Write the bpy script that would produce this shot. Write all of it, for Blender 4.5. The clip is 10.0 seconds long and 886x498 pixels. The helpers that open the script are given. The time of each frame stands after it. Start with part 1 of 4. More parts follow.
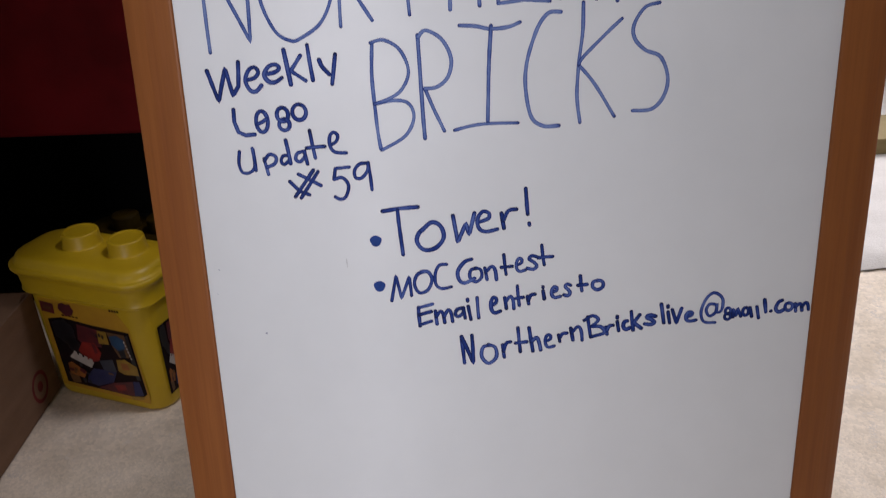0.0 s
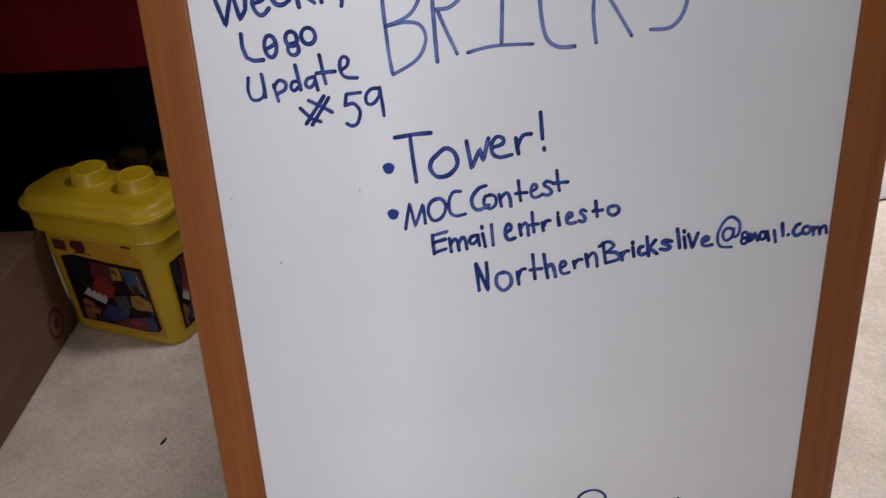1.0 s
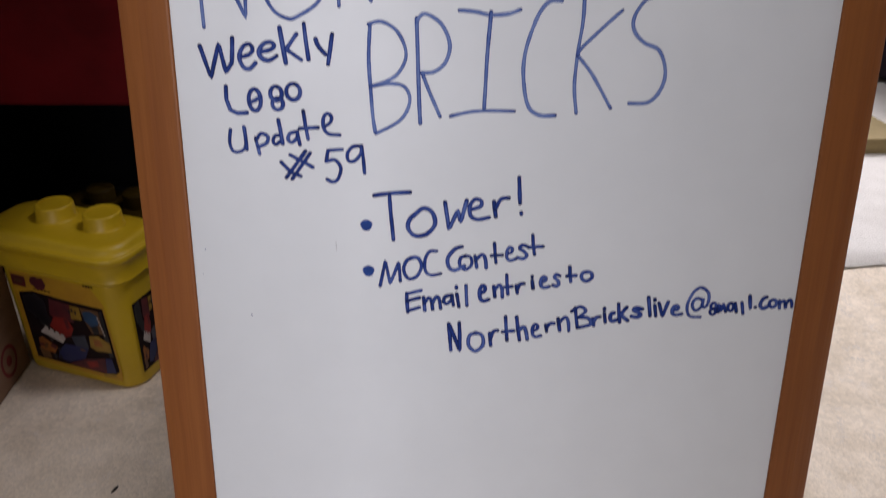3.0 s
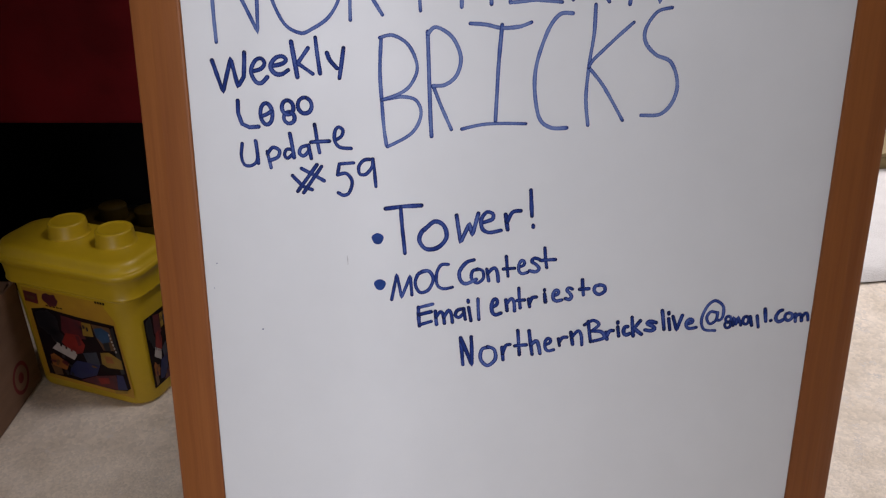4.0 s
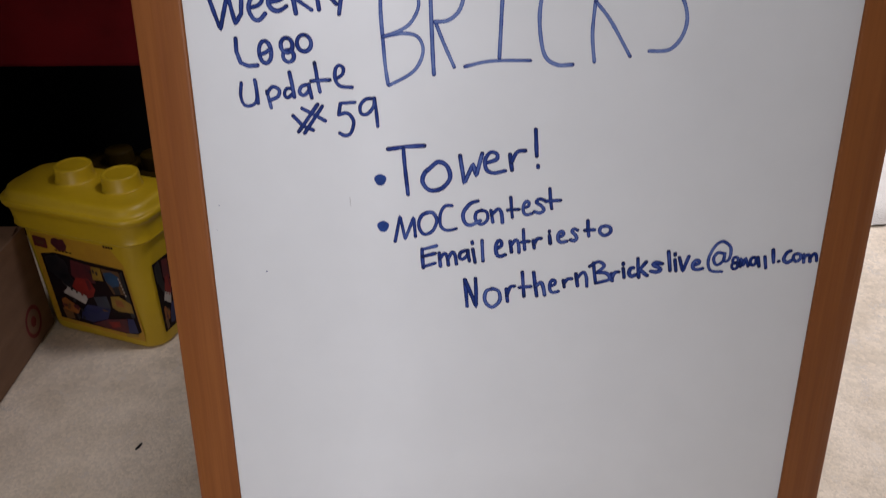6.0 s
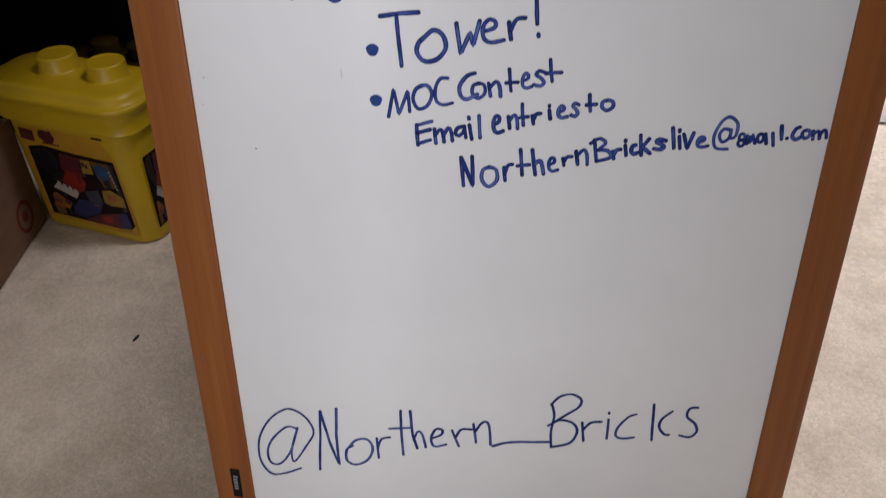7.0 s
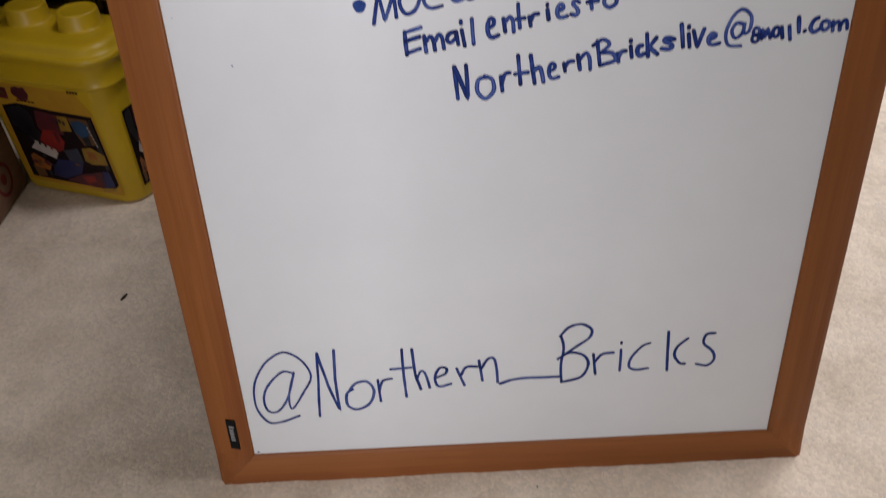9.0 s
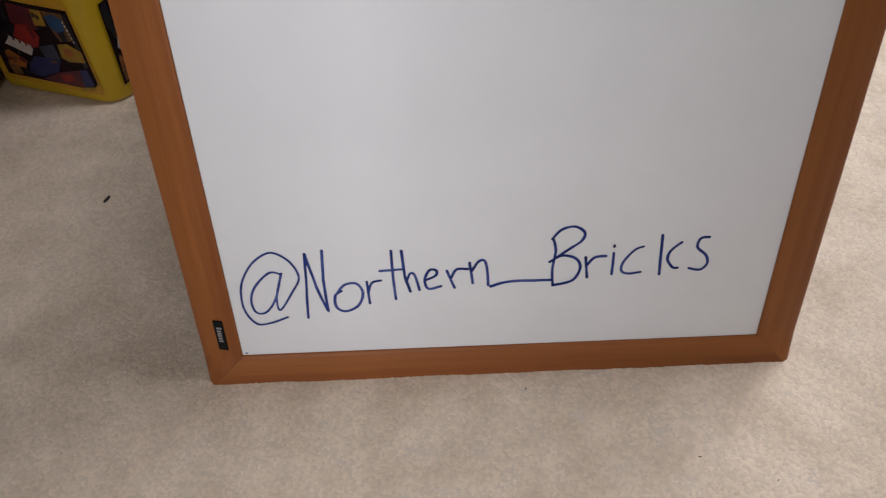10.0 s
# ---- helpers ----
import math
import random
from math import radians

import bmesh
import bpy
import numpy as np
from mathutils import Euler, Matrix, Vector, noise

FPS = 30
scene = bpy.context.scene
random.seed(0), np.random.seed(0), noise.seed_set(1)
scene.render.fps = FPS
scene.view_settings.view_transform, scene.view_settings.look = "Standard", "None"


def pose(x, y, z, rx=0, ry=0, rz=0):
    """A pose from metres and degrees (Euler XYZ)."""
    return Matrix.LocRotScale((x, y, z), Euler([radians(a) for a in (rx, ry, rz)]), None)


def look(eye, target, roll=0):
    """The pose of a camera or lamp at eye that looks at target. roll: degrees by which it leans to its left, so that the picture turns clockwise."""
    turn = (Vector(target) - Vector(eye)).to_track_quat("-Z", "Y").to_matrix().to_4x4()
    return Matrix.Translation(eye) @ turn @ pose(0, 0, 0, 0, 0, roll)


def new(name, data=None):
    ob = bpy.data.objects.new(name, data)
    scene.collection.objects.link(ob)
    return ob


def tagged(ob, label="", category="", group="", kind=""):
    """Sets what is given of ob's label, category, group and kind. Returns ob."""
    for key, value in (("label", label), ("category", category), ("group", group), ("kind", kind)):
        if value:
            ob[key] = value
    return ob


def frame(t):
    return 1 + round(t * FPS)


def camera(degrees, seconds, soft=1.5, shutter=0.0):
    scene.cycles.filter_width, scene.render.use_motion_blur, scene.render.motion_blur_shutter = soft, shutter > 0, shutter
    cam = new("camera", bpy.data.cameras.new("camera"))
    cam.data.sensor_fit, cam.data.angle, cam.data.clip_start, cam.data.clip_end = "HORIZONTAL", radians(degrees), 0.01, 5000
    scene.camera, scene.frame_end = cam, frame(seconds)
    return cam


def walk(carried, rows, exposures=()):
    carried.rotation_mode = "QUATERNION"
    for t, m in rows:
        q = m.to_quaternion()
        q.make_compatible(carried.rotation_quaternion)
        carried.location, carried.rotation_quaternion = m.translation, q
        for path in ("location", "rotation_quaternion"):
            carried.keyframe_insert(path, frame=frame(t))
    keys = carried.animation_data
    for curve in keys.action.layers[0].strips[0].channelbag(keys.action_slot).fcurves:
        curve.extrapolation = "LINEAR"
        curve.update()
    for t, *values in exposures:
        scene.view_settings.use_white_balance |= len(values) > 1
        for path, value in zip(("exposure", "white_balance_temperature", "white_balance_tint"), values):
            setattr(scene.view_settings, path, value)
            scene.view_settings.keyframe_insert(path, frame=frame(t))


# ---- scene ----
# ------------------------------------------------------------------ camera
cam = camera(58.9, 10.0, soft=1.2, shutter=0.35)
# seconds, x, y, z, pitch, roll about the line of sight, yaw
ROWS = [
    (0.0, 0.2514, -0.5246, 0.8388, -27.58, -2.15, 0.63),
    (0.2, 0.2510, -0.5229, 0.8348, -28.89, -1.50, 0.34),
    (0.5, 0.2506, -0.5230, 0.8304, -30.82, -0.65, -0.23),
    (0.7, 0.2491, -0.5224, 0.8283, -31.18, -1.06, -0.39),
    (1.0, 0.2446, -0.5248, 0.8268, -31.98, -3.24, 1.45),
    (1.1, 0.2426, -0.5221, 0.8244, -32.30, -2.75, 2.72),
    (1.2, 0.2406, -0.5206, 0.8227, -32.35, -2.62, 3.01),
    (1.4, 0.2367, -0.5161, 0.8186, -32.24, -0.42, 1.68),
    (1.5, 0.2348, -0.5158, 0.8176, -32.50, 0.83, -0.71),
    (1.7, 0.2361, -0.5143, 0.8198, -32.87, 1.64, -2.48),
    (2.0, 0.2373, -0.5185, 0.8271, -30.71, 2.17, -2.79),
    (2.2, 0.2379, -0.5175, 0.8253, -29.24, 2.79, -2.84),
    (2.5, 0.2364, -0.5184, 0.8245, -28.13, 1.96, -2.58),
    (2.7, 0.2358, -0.5169, 0.8292, -30.84, 1.90, -2.22),
    (3.0, 0.2337, -0.5196, 0.8391, -28.77, 0.85, -1.79),
    (3.2, 0.2351, -0.5227, 0.8441, -26.32, 0.92, -1.79),
    (4.3, 0.2320, -0.5148, 0.8315, -28.07, -0.40, -0.26),
    (4.5, 0.2426, -0.5118, 0.8317, -28.72, -0.83, 0.02),
    (4.7, 0.2420, -0.5110, 0.8355, -29.83, -0.51, 0.19),
    (5.0, 0.2397, -0.5133, 0.8431, -29.70, -1.00, 0.05),
    (5.2, 0.2357, -0.5135, 0.8462, -27.94, -1.03, -0.11),
    (6.3, 0.2405, -0.5174, 0.8207, -33.90, -0.32, 0.12),
    (6.5, 0.2388, -0.5197, 0.8171, -35.54, -0.48, 0.13),
    (6.7, 0.2418, -0.5167, 0.8057, -36.50, 0.43, 0.09),
    (7.0, 0.2429, -0.5150, 0.7896, -37.71, -0.39, 0.06),
    (7.2, 0.2461, -0.5139, 0.7785, -38.78, -0.55, 0.58),
    (7.5, 0.2479, -0.5158, 0.7695, -38.31, -1.11, 0.56),
    (7.7, 0.2485, -0.5151, 0.7701, -38.43, -1.42, 0.63),
    (8.0, 0.2461, -0.5148, 0.7745, -38.21, -2.21, 0.67),
    (8.2, 0.2495, -0.5174, 0.7725, -38.38, -1.28, 0.86),
    (8.5, 0.2461, -0.5183, 0.7678, -38.18, -1.29, 0.63),
    (8.7, 0.2458, -0.5155, 0.7499, -38.36, -2.14, 0.52),
    (9.0, 0.2421, -0.5080, 0.7231, -39.40, -2.72, -0.05),
    (9.2, 0.2443, -0.5039, 0.7068, -42.67, -1.54, -2.09),
    (9.3, 0.2456, -0.5030, 0.7010, -43.88, -1.53, -2.73),
    (9.5, 0.2429, -0.5037, 0.6911, -44.74, -0.14, -3.40),
    (9.7, 0.2469, -0.5051, 0.6954, -45.65, -0.21, -2.29),
    (10.0, 0.2408, -0.5036, 0.6996, -45.58, -1.75, -0.72),
]
walk(cam, [(t, pose(x, y, z, 0, 0, yaw) @ pose(0, 0, 0, 90 + pitch) @ pose(0, 0, 0, 0, 0, roll))
           for t, x, y, z, pitch, roll, yaw in ROWS],
     [(0.0, -0.01, 6320, 11.5), (5.2, 0.0, 6360, 11.5), (7.0, 0.02, 6480, 10), (8.0, 0.06, 6500, 10), (10.0, 0.06, 6510, 10)])

# ------------------------------------------------------------------ light
world = bpy.data.worlds.new("sky")
scene.world = world
world.use_nodes = True
wn = world.node_tree
sky = wn.nodes.new("ShaderNodeTexSky")
sky.sky_type, sky.sun_disc = "NISHITA", False
sky.sun_elevation, sky.sun_rotation = radians(35), radians(60)
wn.links.new(sky.outputs[0], wn.nodes["Background"].inputs[0])
wn.nodes["Background"].inputs[1].default_value = 0.1
scene.view_settings.exposure = 0.0

LEAN = 10.47            # the board leans back by this many degrees
W, H, RIM = 0.61, 0.914, 0.0318


def window_lamp(name, where, target, width, height, watts, colour):
    data = bpy.data.lights.new(name, "AREA")
    data.shape, data.size, data.size_y = "RECTANGLE", width, height
    data.energy, data.color = watts, colour
    ob = new(name, data)
    ob.matrix_world = look(where, target)
    return ob


# daylight in the east window opening
window_lamp("unseen_window_light", (2.56, 2.30, 1.42), (0.6, 0.6, 0.2), 1.15, 1.05, 72.0, (0.97, 0.955, 1.03))
# added key light outside the south wall, trimmed by the slot there
window_lamp("unseen_window_light", (-0.50, -4.50, 1.45), (0.15, 0.05, 0.55), 0.50, 0.90, 115.0, (0.984, 0.970, 1.035))
# a round ceiling light, unseen, added to brighten the carpet from the right
added_ceiling_lamp = window_lamp("added_ceiling_lamp", (0.95, 0.465, 2.33), (0.95, 0.465, 0.0), 0.46, 0.46, 17.2, (0.98, 0.96, 1.04))
added_ceiling_lamp.data.shape = "DISK"


# ------------------------------------------------------------------ materials
def material(name, colour, rough=0.5, metal=0.0, spec=0.5, vary=0.12, scale=12.0, fine=220.0, bump=0.1,
             depth=0.001, stretch=(1, 1, 1), second=None, island=False, per_object=0.0):
    """A surface with two scales of variation in colour and roughness and a fine relief."""
    m = bpy.data.materials.new(name)
    m.use_nodes = True
    n, l = m.node_tree.nodes, m.node_tree.links
    b = n["Principled BSDF"]
    b.inputs["Metallic"].default_value = metal
    b.inputs["Specular IOR Level"].default_value = spec
    co = n.new("ShaderNodeTexCoord")
    mp = n.new("ShaderNodeMapping")
    mp.inputs["Scale"].default_value = stretch
    l.new(co.outputs["Object"], mp.inputs[0])
    big = n.new("ShaderNodeTexNoise")
    big.inputs["Scale"].default_value, big.inputs["Detail"].default_value = scale, 4
    small = n.new("ShaderNodeTexNoise")
    small.inputs["Scale"].default_value, small.inputs["Detail"].default_value = fine, 3
    l.new(mp.outputs[0], big.inputs["Vector"])
    l.new(mp.outputs[0], small.inputs["Vector"])
    mix = n.new("ShaderNodeMixRGB")
    c2 = second or tuple(c * (1 - 2 * vary) for c in colour)
    mix.inputs[1].default_value, mix.inputs[2].default_value = (*colour, 1), (*c2, 1)
    ramp = n.new("ShaderNodeValToRGB")
    ramp.color_ramp.elements[0].position, ramp.color_ramp.elements[1].position = 0.33, 0.7
    l.new(big.outputs["Fac"], ramp.inputs[0])
    l.new(ramp.outputs[0], mix.inputs[0])
    tint = n.new("ShaderNodeMixRGB")
    tint.blend_type = "MULTIPLY"
    tint.inputs[0].default_value = 1.0
    grey = n.new("ShaderNodeMapRange")
    grey.inputs["To Min"].default_value, grey.inputs["To Max"].default_value = 1 - vary, 1 + vary * 0.6
    l.new(small.outputs["Fac"], grey.inputs["Value"])
    l.new(mix.outputs[0], tint.inputs[1])
    l.new(grey.outputs[0], tint.inputs[2])
    last = tint
    if island or per_object:
        geo = n.new("ShaderNodeNewGeometry") if island else n.new("ShaderNodeObjectInfo")
        rnd = n.new("ShaderNodeMapRange")
        amount = per_object or 0.22
        rnd.inputs["To Min"].default_value, rnd.inputs["To Max"].default_value = 1 - amount, 1 + amount * 0.5
        l.new(geo.outputs["Random Per Island" if island else "Random"], rnd.inputs["Value"])
        t2 = n.new("ShaderNodeMixRGB")
        t2.blend_type = "MULTIPLY"
        t2.inputs[0].default_value = 1.0
        l.new(last.outputs[0], t2.inputs[1])
        l.new(rnd.outputs[0], t2.inputs[2])
        last = t2
    l.new(last.outputs[0], b.inputs["Base Color"])
    rr = n.new("ShaderNodeMapRange")
    rr.inputs["To Min"].default_value, rr.inputs["To Max"].default_value = max(rough - 0.08, 0.03), min(rough + 0.08, 1)
    l.new(big.outputs["Fac"], rr.inputs["Value"])
    l.new(rr.outputs[0], b.inputs["Roughness"])
    if bump:
        bp = n.new("ShaderNodeBump")
        bp.inputs["Strength"].default_value, bp.inputs["Distance"].default_value = bump, depth
        l.new(small.outputs["Fac"], bp.inputs["Height"])
        l.new(bp.outputs[0], b.inputs["Normal"])
    return m


M_BOARD = material("whiteboard_enamel", (0.785, 0.80, 0.805), 0.42, spec=0.4, vary=0.022, scale=9, fine=40, bump=0.0)
M_RUB = material("grey_rub", (0.72, 0.72, 0.72), 0.5, vary=0.2, scale=200, bump=0.0)
M_BACK = material("hardboard", (0.20, 0.13, 0.08), 0.8, vary=0.1)
M_OAK = material("oak_rail", (0.322, 0.112, 0.029), 0.50, spec=0.22, vary=0.17, scale=60, fine=420, bump=0.16, depth=0.0006,
                 stretch=(1.0, 1.0, 0.035), second=(0.240, 0.075, 0.0195))
M_OAK_X = material("oak_rail_level", (0.322, 0.112, 0.029), 0.50, spec=0.22, vary=0.17, scale=60, fine=420, bump=0.16, depth=0.0006,
                 stretch=(0.035, 1.0, 1.0), second=(0.240, 0.075, 0.0195))


def ink_material(name, pale, mid, deep):
    """Marker ink: its density on the board (the mesh's "ink" values) runs from a dry streak to a wet pool."""
    m = bpy.data.materials.new(name)
    m.use_nodes = True
    n, l = m.node_tree.nodes, m.node_tree.links
    b = n["Principled BSDF"]
    b.inputs["Roughness"].default_value, b.inputs["Specular IOR Level"].default_value = 0.6, 0.12
    density = n.new("ShaderNodeAttribute")
    density.attribute_name = "ink"
    co = n.new("ShaderNodeTexCoord")
    streak = n.new("ShaderNodeTexNoise")
    streak.inputs["Scale"].default_value, streak.inputs["Detail"].default_value = 420, 3
    l.new(co.outputs["Object"], streak.inputs["Vector"])
    part_of = n.new("ShaderNodeMapRange")
    part_of.inputs["To Min"].default_value, part_of.inputs["To Max"].default_value = -0.22, 0.22
    l.new(streak.outputs["Fac"], part_of.inputs["Value"])
    add = n.new("ShaderNodeMath")
    l.new(density.outputs["Fac"], add.inputs[0])
    l.new(part_of.outputs[0], add.inputs[1])
    ramp = n.new("ShaderNodeValToRGB")
    e = ramp.color_ramp.elements
    e[0].color, e[1].color = (*pale, 1), (*deep, 1)
    e.new(0.5).color = (*mid, 1)
    l.new(add.outputs[0], ramp.inputs[0])
    l.new(ramp.outputs[0], b.inputs["Base Color"])
    return m


M_INK = ink_material("blue_marker_ink", (0.12, 0.18, 0.46), (0.016, 0.041, 0.23), (0.005, 0.010, 0.058))
M_INK_PALE = ink_material("faded_blue_marker_ink", (0.20, 0.27, 0.52), (0.058, 0.105, 0.35), (0.014, 0.026, 0.12))
M_INK_THIN = ink_material("dark_blue_marker_ink", (0.12, 0.17, 0.40), (0.018, 0.042, 0.21), (0.007, 0.013, 0.075))
M_INK_BULLET = ink_material("bright_blue_marker_ink", (0.10, 0.19, 0.50), (0.024, 0.068, 0.29), (0.008, 0.022, 0.11))
WETNESS = {M_INK.name: 0.56, M_INK_PALE.name: 0.40, M_INK_THIN.name: 0.62, M_INK_BULLET.name: 0.5}
M_BLACK_TAG = material("black_tag_plastic", (0.006, 0.006, 0.007), 0.6, spec=0.15, vary=0.1)
M_WHITE_PRINT = material("grey_white_print", (0.30, 0.30, 0.30), 0.5, vary=0.05)
M_CARPET = material("carpet_backing", (0.80, 0.69, 0.56), 0.95, spec=0.1, vary=0.08, scale=9, fine=300, bump=0.3, depth=0.004,
                    second=(0.62, 0.54, 0.455))
M_PILE = material("carpet_pile", (0.85, 0.725, 0.575), 0.95, spec=0.1, vary=0.09, scale=15, fine=400, bump=0.0,
                  second=(0.69, 0.575, 0.435), island=True, per_object=0.12)
M_RUG = material("white_plush", (0.72, 0.672, 0.61), 0.95, spec=0.15, vary=0.07, scale=14, fine=260, bump=0.4, depth=0.005,
                 second=(0.66, 0.612, 0.55))
M_YELLOW = material("yellow_plastic", (0.52, 0.335, 0.008), 0.42, vary=0.06, scale=6, fine=90, bump=0.03, second=(0.45, 0.285, 0.007))
M_LABEL = material("dark_label_print", (0.008, 0.005, 0.006), 0.6, spec=0.12, vary=0.2, scale=40, second=(0.016, 0.006, 0.007))
M_RED_PRINT = material("red_print", (0.25, 0.016, 0.011), 0.45, vary=0.2, scale=50, second=(0.17, 0.012, 0.010))
M_BLUE_PRINT = material("blue_print", (0.014, 0.019, 0.075), 0.45, vary=0.2, scale=50, second=(0.012, 0.014, 0.08))
M_TEAL_PRINT = material("teal_print", (0.018, 0.060, 0.13), 0.45, vary=0.2, scale=50)
M_ORANGE_PRINT = material("orange_print", (0.34, 0.11, 0.02), 0.45, vary=0.2, scale=50)
M_AMBER_PRINT = material("amber_print", (0.33, 0.185, 0.02), 0.45, vary=0.2, scale=60)
M_MAROON_PRINT = material("maroon_print", (0.11, 0.010, 0.013), 0.45, vary=0.2, scale=50, second=(0.045, 0.007, 0.014))
M_BROWN_PRINT = material("brown_print", (0.14, 0.062, 0.018), 0.45, vary=0.2, scale=60, second=(0.08, 0.035, 0.012))
M_SLATE_PRINT = material("slate_print", (0.035, 0.040, 0.060), 0.45, vary=0.2, scale=60)
M_PAPER = material("orange_label_paper", (0.46, 0.245, 0.012), 0.5, vary=0.10, scale=30, second=(0.40, 0.20, 0.012))
M_NIGHT_PRINT = material("black_print", (0.006, 0.006, 0.010), 0.45, vary=0.2, scale=50)
M_PALE_PRINT = material("pale_print", (0.48, 0.41, 0.36), 0.45, vary=0.1, scale=60)
# yellow darkened far down: the shade on the rear tub is put into this colour
M_SHADED_YELLOW = material("shaded_yellow_plastic", (0.034, 0.019, 0.001), 0.6, spec=0.08, vary=0.08, scale=8, fine=90, bump=0.03)
M_BOX = material("brown_cardboard", (0.235, 0.134, 0.082), 0.85, spec=0.2, vary=0.10, scale=9, fine=160, bump=0.15, depth=0.0006,
                 stretch=(1, 1, 4))
M_FLAP = material("pale_cardboard", (0.25, 0.17, 0.12), 0.85, spec=0.2, vary=0.08, scale=9, fine=160)
M_RING = material("red_stamp", (0.20, 0.018, 0.015), 0.8, vary=0.2, scale=40)
M_TAN = material("tan_cardboard", (0.29, 0.215, 0.10), 0.85, spec=0.2, vary=0.10, scale=9, fine=160)
M_RED = material("dark_red_fabric", (0.150, 0.0036, 0.0056), 0.85, spec=0.15, vary=0.2, scale=8, fine=400, bump=0.3)
# nearly no reflectance, so that the recess boards stand in for deep shade
M_DARK = material("near_black_surface", (0.0035, 0.0035, 0.004), 0.7, spec=0.08, vary=0.2, scale=8)
M_PLUM = material("dark_plum_upholstery", (0.020, 0.011, 0.020), 0.85, spec=0.2, vary=0.2, scale=14, fine=260, bump=0.3)
M_STEEL = material("white_painted_steel", (0.84, 0.84, 0.84), 0.4, vary=0.05)
M_WALL = material("wall_paint", (0.36, 0.35, 0.33), 0.9, spec=0.2, vary=0.03, scale=3, fine=120, bump=0.1)
M_CEIL = material("ceiling_paint", (0.55, 0.54, 0.52), 0.9, spec=0.2, vary=0.03, scale=3, fine=120, bump=0.2)
M_SPECK = material("black_scrap", (0.01, 0.01, 0.01), 0.6, vary=0.2)


# ------------------------------------------------------------------ mesh helpers
def mesh_object(name, bm, mat, smooth=False):
    me = bpy.data.meshes.new(name)
    bmesh.ops.recalc_face_normals(bm, faces=bm.faces)
    bm.to_mesh(me)
    bm.free()
    me.materials.append(mat)
    if smooth:
        me.shade_smooth()
    return new(name, me)


def part(name, bm, mat, parent, label="", smooth=False):
    ob = mesh_object(name, bm, mat, smooth)
    ob.parent = parent
    if label:
        tagged(ob, label=label)
    return ob


def thing(name, m, label, category, group="", kind=""):
    ob = new(name)
    ob.empty_display_size = 0.05
    ob.matrix_world = m
    return tagged(ob, label, category, group, kind)


def box(bm, x0, x1, y0, y1, z0, z1, bevel=0.0):
    vs = [bm.verts.new((x, y, z)) for x in (x0, x1) for y in (y0, y1) for z in (z0, z1)]
    fs = [bm.faces.new([vs[i] for i in f]) for f in ((0, 1, 3, 2), (4, 6, 7, 5), (0, 4, 5, 1), (2, 3, 7, 6), (0, 2, 6, 4), (1, 5, 7, 3))]
    if bevel:
        edges = {e for f in fs for e in f.edges}
        bmesh.ops.bevel(bm, geom=list(edges), offset=bevel, segments=2, affect="EDGES", profile=0.6)
    return bm


def boxed(*args, bevel=0.0):
    return box(bmesh.new(), *args, bevel=bevel)


def rounded_square(half, r, z, n=6, hx=None):
    pts = []
    hx = hx or half
    for cx, cy, a0 in ((hx - r, half - r, 0), (r - hx, half - r, 90), (r - hx, r - half, 180), (hx - r, r - half, 270)):
        for k in range(n + 1):
            a = radians(a0 + 90 * k / n)
            pts.append((cx + r * math.cos(a), cy + r * math.sin(a), z))
    return pts


def loft(bm, rings, cap=True):
    made = [[bm.verts.new(p) for p in ring] for ring in rings]
    for a, b in zip(made, made[1:]):
        for i in range(len(a)):
            j = (i + 1) % len(a)
            bm.faces.new((a[i], a[j], b[j], b[i]))
    if cap:
        bm.faces.new(made[0][::-1])
        bm.faces.new(made[-1])
    return bm


# ------------------------------------------------------------------ room
def wall_with_opening(name, axis, at, lo, hi, height, o0, o1, z0, z1):
    bm = bmesh.new()
    for a, b, c, d in ((lo, o0, 0, height), (o1, hi, 0, height), (o0, o1, 0, z0), (o0, o1, z1, height)):
        if axis == "x":
            box(bm, at, at + 0.1, a, b, c, d)
        else:
            box(bm, a, b, at, at + 0.1, c, d)
    return tagged(mesh_object(name, bm, M_WALL), "plain greige painted wall with an unseen window opening", "wall", kind="structure")


wall_with_opening("wall_east", "x", 2.6, -2.6, 3.2, 2.4, 1.70, 2.90, 0.85, 2.0)
tagged(mesh_object("wall_west", boxed(-1.15, -1.05, -2.6, 3.2, 0, 2.4), M_WALL), "plain greige painted wall", "wall", kind="structure")
tagged(mesh_object("wall_north", boxed(-1.05, 2.6, 3.2, 3.3, 0, 2.4), M_WALL), "plain greige painted wall", "wall", kind="structure")
# unseen slot, its jambs set to cut the key light across board and bucket
wall_with_opening("wall_south", "y", -2.7, -1.05, 2.6, 2.4, -0.385, -0.075, 0.68, 1.9)
tagged(mesh_object("ceiling", boxed(-1.15, 2.7, -2.7, 3.3, 2.404, 2.5), M_CEIL), "plain white painted ceiling", "ceiling", kind="structure")


# housing for the added overhead lamp, out of view
fixture = thing("added_ceiling_light", pose(0.95, 0.465, 2.40), "unseen flush round white ceiling light, added for its lamp", "ceiling light")
part("housing", loft(bmesh.new(), [[(r * math.cos(2 * math.pi * k / 40), r * math.sin(2 * math.pi * k / 40), z) for k in range(40)]
                                   for r, z in ((0.20, 0.003), (0.20, -0.03), (0.19, -0.05), (0.175, -0.055))]), M_CEIL, fixture, "white painted housing", True)


def carpet_height(x, y):
    return 0.0014 * (noise.noise(Vector((x * 9, y * 9, 0.3))) + 0.5 * noise.noise(Vector((x * 23, y * 23, 2.0))))


